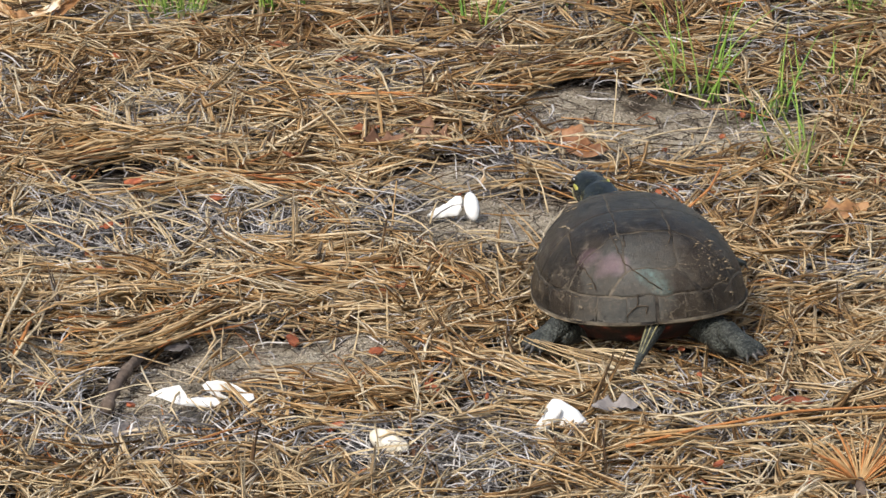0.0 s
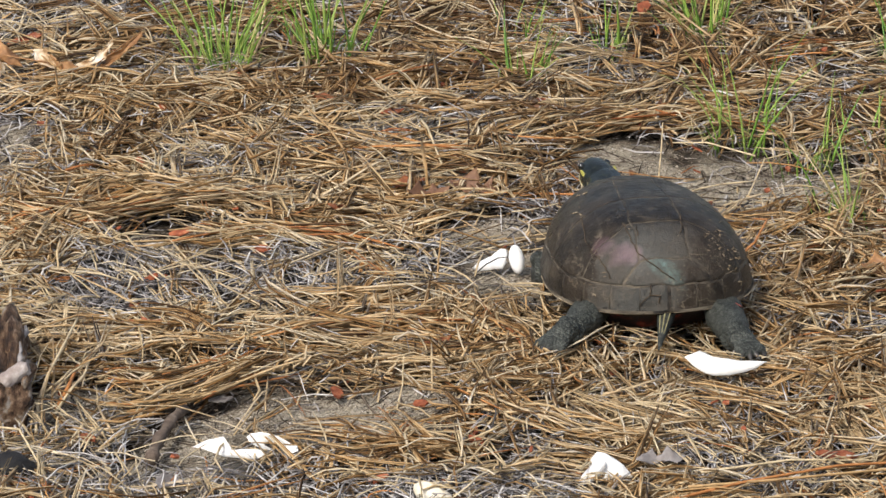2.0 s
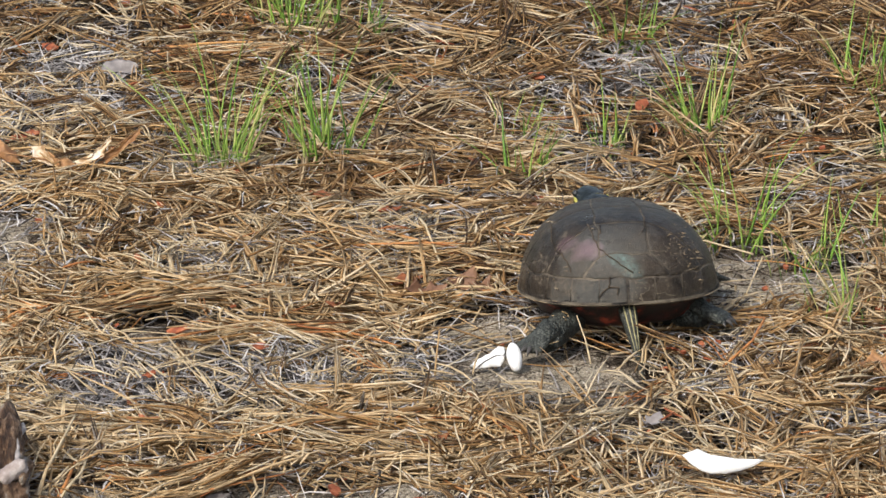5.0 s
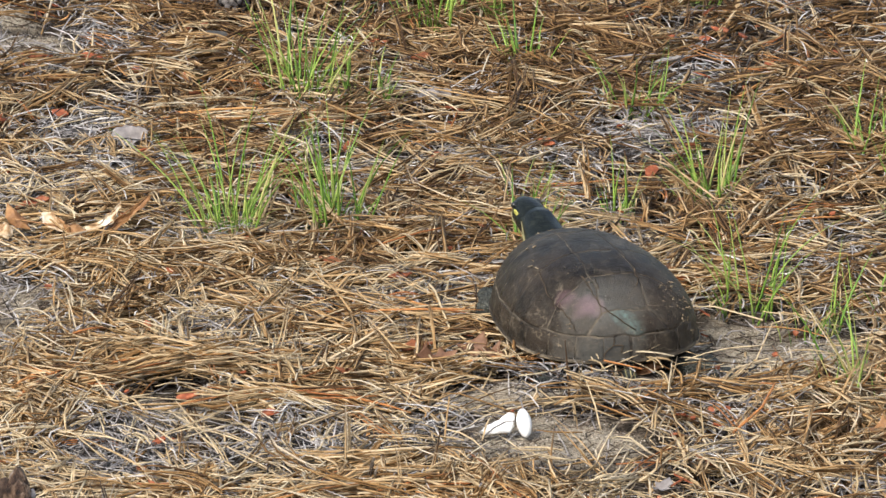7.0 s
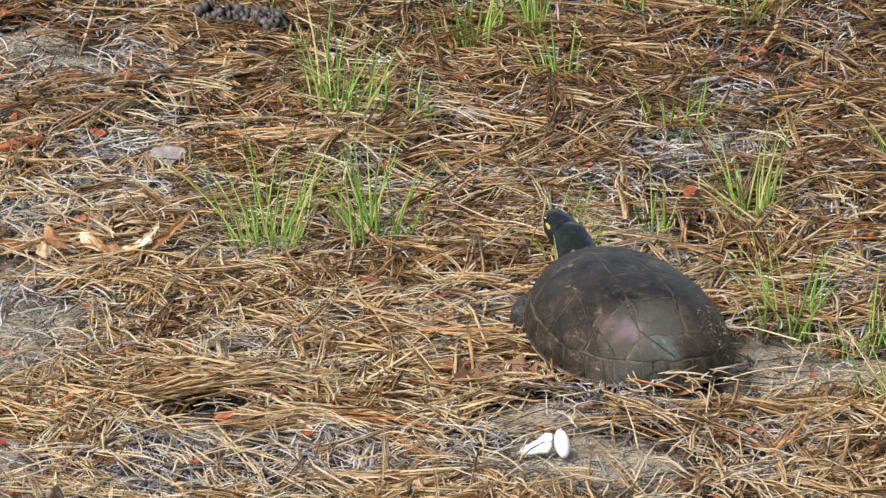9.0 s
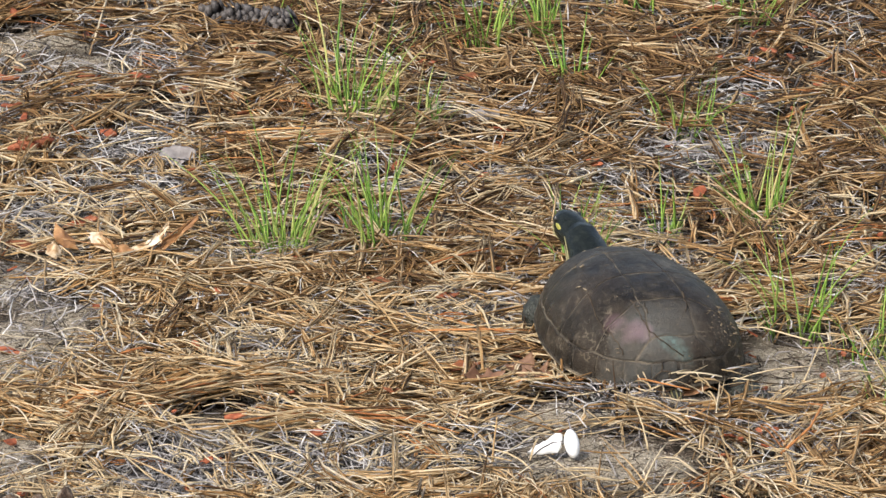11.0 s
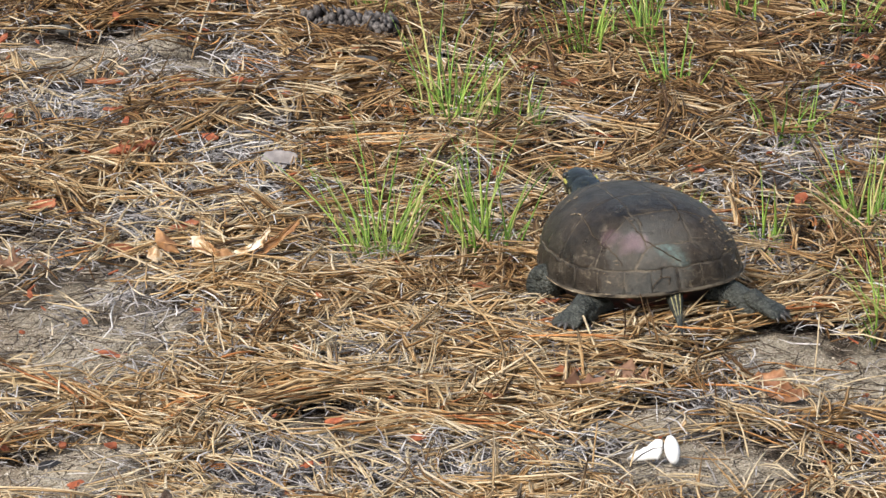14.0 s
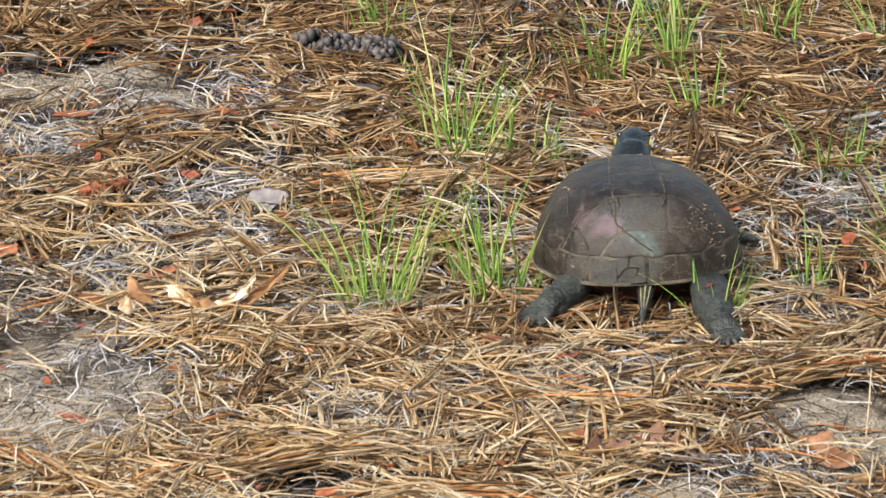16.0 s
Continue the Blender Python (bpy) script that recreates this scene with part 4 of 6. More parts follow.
oak_leaf()
thing("dead_leaf", spiky_leaf_bm(0.036, 0.024, ((0.35, 1, 0.5, 2.2), (0.7, 1, 0.42, 3), (0.5, -1, 0.45, 2.5)), 0.006, 0.9, 21), M_LEAF_ORANGE, pose(0.079, 4.736, 0.000, 20, 12, -24), "curled orange-brown leaf at the edge of the sand", "leaf", "dead leaves")
leaf(0.086, 4.776, 0.004, 60, 0.014, 0.010, 0, 0.003, 0.002, 22, M_LEAF_ORANGE, "small upright orange leaf piece", 40, 30)
leaf(0.028, 4.910, 0.004, -40, 0.032, 0.016, 0, 0.005, 0.003, 39, M_LEAF_BROWN, "pointed brown leaf lying among the needles", 30)
leaf(-0.234, 5.224, 0.006, 15, 0.024, 0.022, 0, 0.003, 0.001, 23, M_LEAF_GREY, "smooth grey leaf lying tilted on the litter", 30)
leaf(-0.040, 5.328, 0.004, 5, 0.022, 0.014, 0, 0.006, 0.001, 24, M_LEAF_GREY, "bleached crinkled leaf skeleton on the needles", 18)
leaf(0.088, 5.426, 0.005, 10, 0.034, 0.008, 0, 0.002, 0.001, 25, M_LEAF_GREY, "narrow grey leaf strip", 10)
leaf(0.113, 5.419, 0.005, 35, 0.020, 0.006, 0, 0.002, 0.001, 26, M_LEAF_PALE, "narrow white leaf strip", 10)
leaf(0.111, 4.922, 0.000, 30, 0.030, 0.012, 1.5, 0.006, 0.004, 27, M_LEAF_BROWN, "dark brown curled leaf under the grass", 20)
leaf(-0.008, 4.746, 0.002, -35, 0.034, 0.022, 1.5, 0.010, 0.004, 28, M_LEAF_BROWN, "brown shrivelled leaf half under needles", 24)
leaf(-0.035, 4.739, 0.002, 20, 0.026, 0.013, 1.5, 0.008, 0.003, 29, M_LEAF_BROWN, "pale brown shrivelled leaf half under needles", 24)
leaf(0.091, 4.247, 0.003, 8, 0.026, 0.014, 1.5, 0.005, 0.002, 30, M_LEAF_GREY, "torn grey leaf beside a broken eggshell", 16)
leaf(-0.169, 4.223, 0.002, 70, 0.020, 0.012, 0, 0.003, 0.001, 31, M_LEAF_GREY, "small grey leaf in the litter", 20)
leaf(0.226, 4.587, 0.004, 20, 0.032, 0.020, 1.5, 0.008, 0.004, 32, M_LEAF_TAN, "light brown crumpled leaf", 25)
leaf(-0.176, 4.397, -0.001, 5, 0.015, 0.008, 0, 0.002, 0.001, 33, M_LEAF_GREY, "small pale leaf on the needles", 12)
leaf(-0.145, 4.373, -0.002, 20, 0.014, 0.007, 0, 0.002, 0.001, 34, M_LEAF_GREY, "small pale leaf on the needles", 12)
leaf(0.092, 4.487, 0.003, 70, 0.018, 0.011, 1.5, 0.005, 0.001, 35, M_LEAF_GREY, "shrivelled grey leaf standing in the needles", 40)
leaf(-0.017, 4.191, 0.000, 8, 0.034, 0.013, 0, 0.004, 0.001, 36, M_LEAF_BROWN, "dark red-brown leaf strip", 14)
leaf(0.020, 4.938, 0.006, -45, 0.030, 0.006, 0, 0.002, 0.001, 37, M_TWIG, "thin grey-brown bark strip", 10)
leaf(-0.392, 4.985, 0.001, 10, 0.03, 0.02, 1.5, 0.008, 0.003, 38, M_LEAF_BROWN, "brown curled leaf at the edge of the sand", 25)


def flake_bm(length, width, seed):
    """A thin curved flake of bark with a ragged rim."""
    r = random.Random(seed)
    n = 12
    rim = [r.uniform(0.55, 1.25) for _ in range(n)]
    bm = bmesh.new()
    loops = []
    for k, z in ((0.05, 1.0), (0.55, 1.0), (0.95, 0.8), (1.0, 0.2), (0.9, -0.4), (0.4, -0.5)):
        loop = []
        for i in range(n):
            a = 2 * math.pi * i / n
            x, y = math.cos(a) * length / 2 * rim[i] * k, math.sin(a) * width / 2 * rim[i] * k
            loop.append((x, y, z * 0.0011 + 14.0 * y * y + 3.0 * x * x + 0.0006 * noise.noise(Vector((x * 300, y * 300, seed)))))
        loops.append(loop)
    rings(bm, loops)
    return bm


FLAKES = [(-0.310, 5.542, 0.010, 80, 0), (-0.268, 5.426, 0.014, -10, 0), (-0.349, 5.352, 0.012, 10, 0), (-0.379, 5.117, 0.023, 6, 0), (-0.308, 5.433, 0.012, -15, 0),
          (-0.315, 4.803, 0.020, 6, 0), (-0.198, 4.911, 0.008, 60, 0), (-0.013, 4.790, 0.016, -18, 0), (0.056, 5.440, 0.022, 70, 1), (0.033, 5.216, 0.012, -30, 0),
          (-0.176, 4.676, 0.015, 10, 0), (-0.319, 4.546, 0.012, 30, 0), (-0.365, 4.611, 0.014, 70, 0), (-0.059, 4.911, 0.018, 5, 0), (-0.198, 4.918, 0.009, 20, 0),
          (-0.187, 4.490, 0.020, -5, 0), (-0.166, 4.269, 0.010, 75, 0), (0.203, 4.347, 0.011, 15, 0), (0.028, 4.933, 0.020, -8, 0), (-0.087, 4.712, 0.011, 10, 1),
          (-0.155, 4.990, 0.010, -10, 0), (-0.416, 5.328, 0.014, 50, 0), (-0.048, 4.764, 0.022, 12, 1), (0.183, 4.260, 0.024, 28, 0), (-0.360, 5.422, 0.024, 8, 1),
          (-0.030, 4.452, 0.020, 4, 1), (-0.10, 4.943, 0.014, -6, 1), (0.150, 5.502, 0.012, 20, 0), (-0.30, 5.648, 0.016, 10, 0), (-0.288, 5.069, 0.026, 14, 0), (-0.32, 5.020, 0.026, -6, 1), (0.23, 4.709, 0.010, 20, 0), (-0.08, 5.465, 0.016, 12, 0), (-0.05, 5.429, 0.012, 30, 1)]
for _i, (_x, _y, _l, _a, _d) in enumerate(FLAKES):
    _z = 0.0036 - 0.004 * float(zone(np.array([_x]), np.array([_y]), SAND)[0])
    thing("bark_flake", flake_bm(_l * 1.1, _l * (0.36 if _l > 0.017 else 0.55), _i), M_FLAKE_DARK if _d else M_FLAKE, pose(_x, _y, _z, 26 + 17 * math.sin(_i * 2.3), 14 * math.sin(_i * 1.7), _a),
          "dark red-brown pine bark flake" if _d else "orange-red pine bark flake on the litter", "bark flake", "bark flakes")


def bark_crumbs():
    """Small crumbs of orange bark strewn through the litter."""
    r = random.Random(12)
    verts, faces = [], []
    for _ in range(300):
        x, y, l = r.uniform(-0.46, 0.31), r.uniform(Y0, Y1), 0.0025 + 0.006 * r.random() ** 2
        a, n, tip = r.uniform(0, 6.28), r.randint(5, 7), r.uniform(-0.5, 0.5)
        o = len(verts)
        rad = [l * r.uniform(0.5, 1.1) for _ in range(n)]
        for up in (1, -1):
            for k in range(n):
                b = 2 * math.pi * k / n
                u, v = rad[k] * math.cos(b), 0.5 * rad[k] * math.sin(b)
                verts.append((x + u * math.cos(a) - v * math.sin(a), y + u * math.sin(a) + v * math.cos(a), 0.0035 + 0.0006 * up + tip * u + 0.5 * v))
        faces.append(list(range(o, o + n)))
        faces.append(list(range(o + 2 * n - 1, o + n - 1, -1)))
        for k in range(n):
            faces.append([o + k, o + n + k, o + n + (k + 1) % n, o + (k + 1) % n])
    me = bpy.data.meshes.new("bark_crumbs")
    me.from_pydata(verts, [], faces)
    me.materials.append(M_FLAKE)
    tagged(new("bark_crumbs", me), "small orange-red bark crumbs strewn in the litter", "bark", kind="stuff")


bark_crumbs()


def catkin():
    """A shed, scaly red-brown cone stalk."""
    bm = bmesh.new()
    lathe_y(bm, [(-0.016, 0.001, 0.001, 0), (-0.012, 0.003, 0.003, 0), (0, 0.0042, 0.004, 0.001), (0.012, 0.003, 0.003, 0.002), (0.017, 0.001, 0.001, 0.002)], 10, 0.3)
    for i in range(34):
        a, s = i * 2.4, -0.013 + 0.0265 * i / 34
        c = Vector((0.0042 * math.cos(a), s, 0.0042 * math.sin(a) + 0.001))
        d = Vector((math.cos(a), 0.9, math.sin(a))).normalized()
        w = d.cross(Vector((0, 1, 0))).normalized() * 0.0011
        v = [bm.verts.new(p) for p in (c - w, c + w, c + d * 0.0028)]
        u = [bm.verts.new(p + Vector((0, 0.0004, 0.0003))) for p in (c - w, c + w, c + d * 0.0028)]
        bm.faces.new(v)
        bm.faces.new(u[::-1])
        for k in range(3):
            bm.faces.new((v[k], u[k], u[(k + 1) % 3], v[(k + 1) % 3]))
    thing("pine_catkin", bm, M_FLAKE, pose(-0.329, 5.236, 0.008, 0, 0, -62), "shed red-brown scaly pine catkin", "catkin")


catkin()


def pine_cone(x, y, z, turn, length, radius, seed, label):
    e = new("pine_cone")
    e.matrix_world = pose(x, y, z, 0, 0, turn)
    tagged(e, label, "pine cone", "old pine cones")
    bm = bmesh.new()
    lathe_y(bm, [(-length / 2, radius * 0.4, radius * 0.4, 0), (-length * 0.3, radius * 0.75, radius * 0.75, 0), (0, radius * 0.75, radius * 0.7, 0), (length * 0.3, radius * 0.5, radius * 0.5, 0), (length / 2, radius * 0.1, radius * 0.1, 0)], 12, 0.2)
    part("core", bm, M_CONE, e)
    bm = bmesh.new()
    s1 = radius * 0.34
    for v, co in enumerate([(-s1, 0, 0), (s1, 0, 0), (s1 * 0.9, s1 * 1.7, s1 * 0.3), (0, s1 * 2.6, s1 * 0.9), (-s1 * 0.9, s1 * 1.7, s1 * 0.3), (0, s1 * 1.7, s1 * 0.8)]):
        bm.verts.new(co)
    bm.verts.ensure_lookup_table()
    V = bm.verts
    for f in ((0, 1, 2, 4), (2, 3, 4), (0, 5, 1), (1, 5, 2), (2, 5, 3), (3, 5, 4), (4, 5, 0)):
        bm.faces.new([V[k] for k in f])
    me = finish(bm, "scale", M_CONE)
    r = random.Random(seed)
    for i in range(84):
        a, s = i * 2.39996, -0.46 + 0.92 * i / 84
        k = radius * (0.78 - 0.9 * max(0, s) ** 2 - 0.6 * max(0, -s - 0.25))
        o = new("scale", me)
        o.parent = e
        z1 = r.uniform(0.7, 1.25)
        o.matrix_local = Matrix.Translation((k * 0.8 * math.cos(a), s * length, k * 0.8 * math.sin(a))) @ pose(0, 0, 0, 0, 90 - math.degrees(a), 0) @ pose(0, 0, 0, 38 + r.uniform(-20, 20), 0, r.uniform(-22, 22)) @ Matrix.Diagonal((1.25 * z1, 0.9 * z1, 0.55 * z1, 1))


pine_cone(-0.212, 5.580, 0.003, 84, 0.038, 0.011, 1, "weathered dark grey pine cone lying on its side")
pine_cone(-0.180, 5.572, 0.002, 62, 0.026, 0.010, 2, "half-buried broken grey pine cone")


def lump(name, x, y, z, r, squash, mat, label, category, seed):
    bm = bmesh.new()
    bmesh.ops.create_icosphere(bm, subdivisions=3, radius=r)
    for v in bm.verts:
        v.co *= 1 + 0.28 * noise.noise(v.co / r * 1.3 + Vector((seed, 0, 0))) + 0.08 * noise.noise(v.co / r * 4)
        v.co.z *= squash
    thing(name, bm, mat, pose(x, y, z, 0, 0, seed * 37), label, category)


lump("stone", -0.190, 5.487, -0.003, 0.013, 0.75, M_STONE, "dark grey stone half hidden under needles", "stone", 2)
lump("charred_lump", -0.252, 4.245, 0.000, 0.014, 0.7, M_CHAR, "black charred piece of wood in the litter", "charcoal", 4)
lump("stone", -0.395, 5.569, 0.001, 0.006, 0.6, M_STONE, "small grey pebble on the sand", "stone", 5)
lump("charred_lump", -0.335, 4.580, -0.001, 0.008, 0.5, M_CHAR, "flat black charred chip on the sand", "charcoal", 6)


def log():
    """A weathered, splintered end of a branch, seen along its side."""
    e = new("log")
    e.matrix_world = pose(-0.2745, 4.367, 0.004, 0, 0, 4)
    tagged(e, "weathered splintered brown log end with lichen", "log")
    bm = bmesh.new()
    st = [(-0.085, 0.020, 0.015, 0), (-0.07, 0.026, 0.021, 0), (-0.045, 0.027, 0.023, 0.001), (-0.02, 0.024, 0.023, 0.002), (0.005, 0.027, 0.025, 0.003), (0.03, 0.025, 0.026, 0.004), (0.06, 0.026, 0.025, 0.004), (0.085, 0.026, 0.023, 0.004), (0.098, 0.024, 0.020, 0.002), (0.104, 0.016, 0.012, 0.0)]
    lathe_y(bm, [(y * 0.68, a, b, z) for y, a, b, z in st], 22, 0.22)
    bmesh.ops.subdivide_edges(bm, edges=bm.edges[:], cuts=2, use_grid_fill=True)
    for v in bm.verts:
        v.co += Vector((v.co.x, 0, v.co.z)).normalized() * 0.0075 * noise.noise(Vector((v.co.x * 120, v.co.y * 22, v.co.z * 120)))
    part("trunk", bm, M_WOOD, e)
    for y, h, w in ((0.03, 0.008, 0.006), (0.07, 0.006, 0.008), (-0.01, 0.005, 0.005)):
        bm = bmesh.new()
        lathe_y(bm, [(-0.025, w, 0.002, 0), (-0.01, w, 0.003, 0), (0.012, w * 0.8, 0.003, 0), (0.028, w * 0.3, 0.001, 0)], 8, 0.3, seed=h * 900)
        p = part("splinter", bm, M_WOOD, e)
        p.matrix_local = pose(0.018, y * 0.65, 0.016 + h, 8, 35, 4)
    bm = bmesh.new()
    tube(bm, [(-0.006, -0.002, -0.003), (0.0, 0, 0), (0.005, 0.001, 0.0025), (0.009, 0.002, 0.0045), (0.0105, 0.002, 0.005)], [0.0046, 0.0048, 0.0049, 0.0046, 0.0026], 14)
    bmesh.ops.subdivide_edges(bm, edges=bm.edges[:], cuts=2, use_grid_fill=True)
    for v in bm.verts:
        v.co += v.co.normalized() * 0.0016 * noise.noise(v.co * 420)
    p = part("branch_stub", bm, M_STUB, e, "bleached broken stub with a ragged end")
    p.matrix_local = pose(0.0155, -0.040, 0.0205, 0, 0, 12)
    # grey rotten face below the stub's height and the stringy torn fibres of the wood
    rng = random.Random(8)
    for k in range(16):
        y, up = rng.uniform(-0.045, 0.062), rng.uniform(0.006, 0.026)
        x = 0.0245 - 0.40 * max(0, up - 0.014)
        bm = bmesh.new()
        l, w = rng.uniform(0.010, 0.030), rng.uniform(0.0008, 0.0022)
        tube(bm, [(0, -l / 2, -0.0015), (0.0012, -l / 4, 0.0005), (0.0010, l / 5, 0.0008), (rng.uniform(0, 0.003), l / 2, rng.uniform(-0.001, 0.002))], [w * 0.5, w, w * 0.8, w * 0.15], 6)
        p = part("splinter", bm, M_WOOD if k % 3 else M_LEAF_GREY, e)
        p.matrix_local = pose(x, y, up)


log()


def stick(name, pts, r0, r1, mat, label, category, sides=7, knots=0.0):
    bm = bmesh.new()
    n = len(pts)
    fine, radii = [], []
    for i in range((n - 1) * 4 + 1):
        a, k = divmod(i, 4)
        a2 = min(a + 1, n - 1)
        f = k / 4
        fine.append(Vector(pts[a]).lerp(Vector(pts[a2]), f))
        radii.append((r0 + (r1 - r0) * i / ((n - 1) * 4)) * (1 + knots * math.sin(i * 2.1)))
    o = fine[0].copy()
    tube(bm, [p - o for p in fine], radii, sides)
    return thing(name, bm, mat, Matrix.Translation(o), label, category)


stick("twig", [(-0.179, 4.260, 0.000), (-0.175, 4.288, 0.004), (-0.168, 4.318, 0.006), (-0.163, 4.340, 0.003)], 0.0034, 0.0024, M_TWIG, "short rough brown twig on the sand", "twig", 9, 0.28)
STRAWS = [
    ([(0.095, 4.181, 0.006), (0.135, 4.199, 0.010), (0.185, 4.223, 0.011), (0.240, 4.238, 0.009), (0.30, 4.245, 0.006)], 0.0010, M_RUST, "long orange-gold pine needle across the litter"),
    ([(0.105, 4.199, 0.007), (0.150, 4.199, 0.011), (0.200, 4.211, 0.012), (0.265, 4.233, 0.009)], 0.0010, M_GOLD, "long golden pine needle across the litter"),
    ([(0.112, 4.223, 0.007), (0.160, 4.235, 0.010), (0.205, 4.240, 0.008)], 0.0009, M_STRAW, "long pale pine needle across the litter"),
    ([(0.158, 4.804, 0.008), (0.130, 4.825, 0.010), (0.110, 4.838, 0.006)], 0.0006, M_STRAW, "pale straw across the bare sand"),
    ([(0.100, 4.779, -0.004), (0.102, 4.787, 0.016), (0.103, 4.792, 0.032)], 0.0006, M_STRAW, "pale straw standing upright in the sand"),
    ([(-0.029, 4.562, 0.0), (-0.028, 4.570, 0.014), (-0.026, 4.577, 0.030)], 0.0007, M_GOLD, "golden needle standing upright"),
    ([(-0.049, 4.349, 0.0), (-0.046, 4.355, 0.012), (-0.0455, 4.360, 0.027)], 0.0006, M_STRAW, "bleached needle standing upright"),
    ([(-0.242, 4.307, 0), (-0.242, 4.334, 0.008), (-0.238, 4.358, 0.016), (-0.232, 4.402, 0.018), (-0.227, 4.475, 0.012)], 0.0011, M_STRAW, "pale needle pair leaning across the litter"),
    ([(-0.239, 4.305, 0), (-0.24, 4.337, 0.01), (-0.237, 4.357, 0.018), (-0.231, 4.437, 0.01)], 0.0008, M_TAN, "tan needle leaning beside a log"),
    ([(-0.236, 4.348, 0), (-0.235, 4.369, 0.014), (-0.239, 4.436, 0.012)], 0.0008, M_GOLD, "golden needle standing beside a log"),
    ([(-0.24, 4.365, 0.004), (-0.231, 4.363, 0.012), (-0.226, 4.398, 0.008)], 0.0009, M_STRAW, "pale needle lying over others"),
    ([(-0.233, 4.345, 0), (-0.225, 4.346, 0.012), (-0.219, 4.371, 0.012), (-0.218, 4.425, 0.004)], 0.001, M_STRAW, "bleached needle bent across the litter"),
    ([(-0.25, 4.373, 0), (-0.246, 4.372, 0.01), (-0.244, 4.399, 0.014), (-0.242, 4.438, 0.008)], 0.0005, M_STRAW, "thin pale needle arching beside a log"),
    ([(-0.233, 4.348, 0), (-0.227, 4.36, 0.009), (-0.224, 4.409, 0.006)], 0.0014, M_RUST, "thick rust-brown needle bundle on the litter"),
    ([(-0.245, 4.314, 0), (-0.244, 4.323, 0.01), (-0.241, 4.363, 0.008)], 0.0007, M_TAN, "tan needle leaning beside a log"),
    ([(-0.262, 4.282, 0.012), (-0.248, 4.260, 0.018), (-0.233, 4.227, 0.004)], 0.0009, M_STRAW, "bleached needle arched over charcoal"),
    ([(0.150, 4.733, 0.0), (0.162, 4.757, 0.02), (0.185, 4.770, 0.022), (0.20, 4.745, 0.004)], 0.0005, M_STRAW, "thin pale grass stem bent into a loop"),
    ([(0.03, 4.733, 0.006), (0.058, 4.718, 0.010), (0.085, 4.704, 0.008)], 0.0008, M_RUST, "rust-red needle beside an orange leaf"),
    ([(0.135, 4.593, 0.004), (0.152, 4.611, 0.014), (0.160, 4.648, 0.016), (0.152, 4.684, 0.006)], 0.0009, M_RUST, "bent orange pine needle on the litter"),
    ([(-0.04, 4.892, 0.004), (-0.036, 4.843, 0.014), (-0.026, 4.782, 0.006)], 0.0009, M_STRAW, "single pale needle lying crosswise"),
    ([(-0.075, 4.782, 0.004), (-0.095, 4.855, 0.010), (-0.11, 4.916, 0.006)], 0.0009, M_GOLD, "single golden needle lying crosswise"),
    ([(0.06, 4.611, 0.0), (0.057, 4.617, 0.012), (0.052, 4.626, 0.024)], 0.0006, M_STRAW, "pale straw standing by the sand"),
    ([(0.060, 4.965, 0.0), (0.061, 4.969, 0.012), (0.062, 4.972, 0.022)], 0.0007, M_LEAF_PALE, "bleached stub of straw standing upright"),
    ([(-0.300, 5.010, 0.012), (-0.278, 5.000, 0.017), (-0.255, 4.975, 0.006)], 0.0009, M_GOLD, "golden needle lying over an oak leaf"),
    ([(-0.275, 5.045, 0.014), (-0.260, 5.010, 0.016), (-0.252, 4.970, 0.004)], 0.0008, M_STRAW, "pale needle lying over an oak leaf"),
    ([(-0.04, 5.331, 0.008), (0.02, 5.282, 0.010), (0.06, 5.221, 0.004)], 0.0007, M_GOLD, "thick golden needle lying crosswise"),
]
for _p, _r, _m, _l in STRAWS:
    stick("loose_needle", _p, _r, _r * 0.6, _m, _l, "pine needle", 5)


def needle_fan():
    """A fallen shoot tip with its needles still spread."""
    e = new("needle_cluster")
    e.matrix_world = pose(0.214, 4.118, 0.006)
    tagged(e, "fallen orange-brown pine shoot with needles fanned out", "pine shoot")
    bm = bmesh.new()
    tube(bm, [(0.004, -0.02, -0.002), (0, -0.008, 0.0), (0, 0, 0.003)], [0.003, 0.0035, 0.002], 8)
    part("shoot", bm, M_TWIG, e)
    r = random.Random(6)
    for i in range(95):
        a = radians(r.uniform(-85, 85))
        l, up = r.uniform(0.020, 0.042), r.uniform(0.1, 0.95)
        d = Vector((math.sin(a), math.cos(a) * 0.9, up)).normalized()
        bm = bmesh.new()
        tube(bm, [d * 0.001, d * l * 0.4 + Vector((0, 0, 0.001)), d * l * 0.75, d * l - Vector((0, 0, 0.003))], [0.0005, 0.0006, 0.0005, 0.0002], 5)
        part("needle", bm, M_GOLD if i % 3 else M_RUST, e)


needle_fan()

# ---- the turtle ----
W, L, DOME, RIM = 0.1130, 0.1568, 0.0442, 0.022
OVAL = 0.16  # how much wider the shell is behind than in front


SQUARE = 2.35  # how square the shell's plan is; 2 would be an ellipse


def reach(x, y):
    """0 at the shell's middle, 1 at its rim."""
    u, v = abs(2 * x / W), 2 * y / L
    r = (u ** SQUARE + abs(v) ** SQUARE) ** (1 / SQUARE) + 1e-9
    for _ in range(6):
        r = ((u / (1 - OVAL * max(-1, min(1, v / r)))) ** SQUARE + abs(v) ** SQUARE) ** (1 / SQUARE) + 1e-9
    return r


def dome_z(x, y):
    """A full dome that stands on a narrow flaring margin."""
    q = min(1.0, reach(x, y))
    return RIM + 0.0040 * min(1.0, (1 - q) / 0.06) + (DOME - 0.0040) * (1 - min(1.0, q / 0.985) ** 3.05) ** 0.67


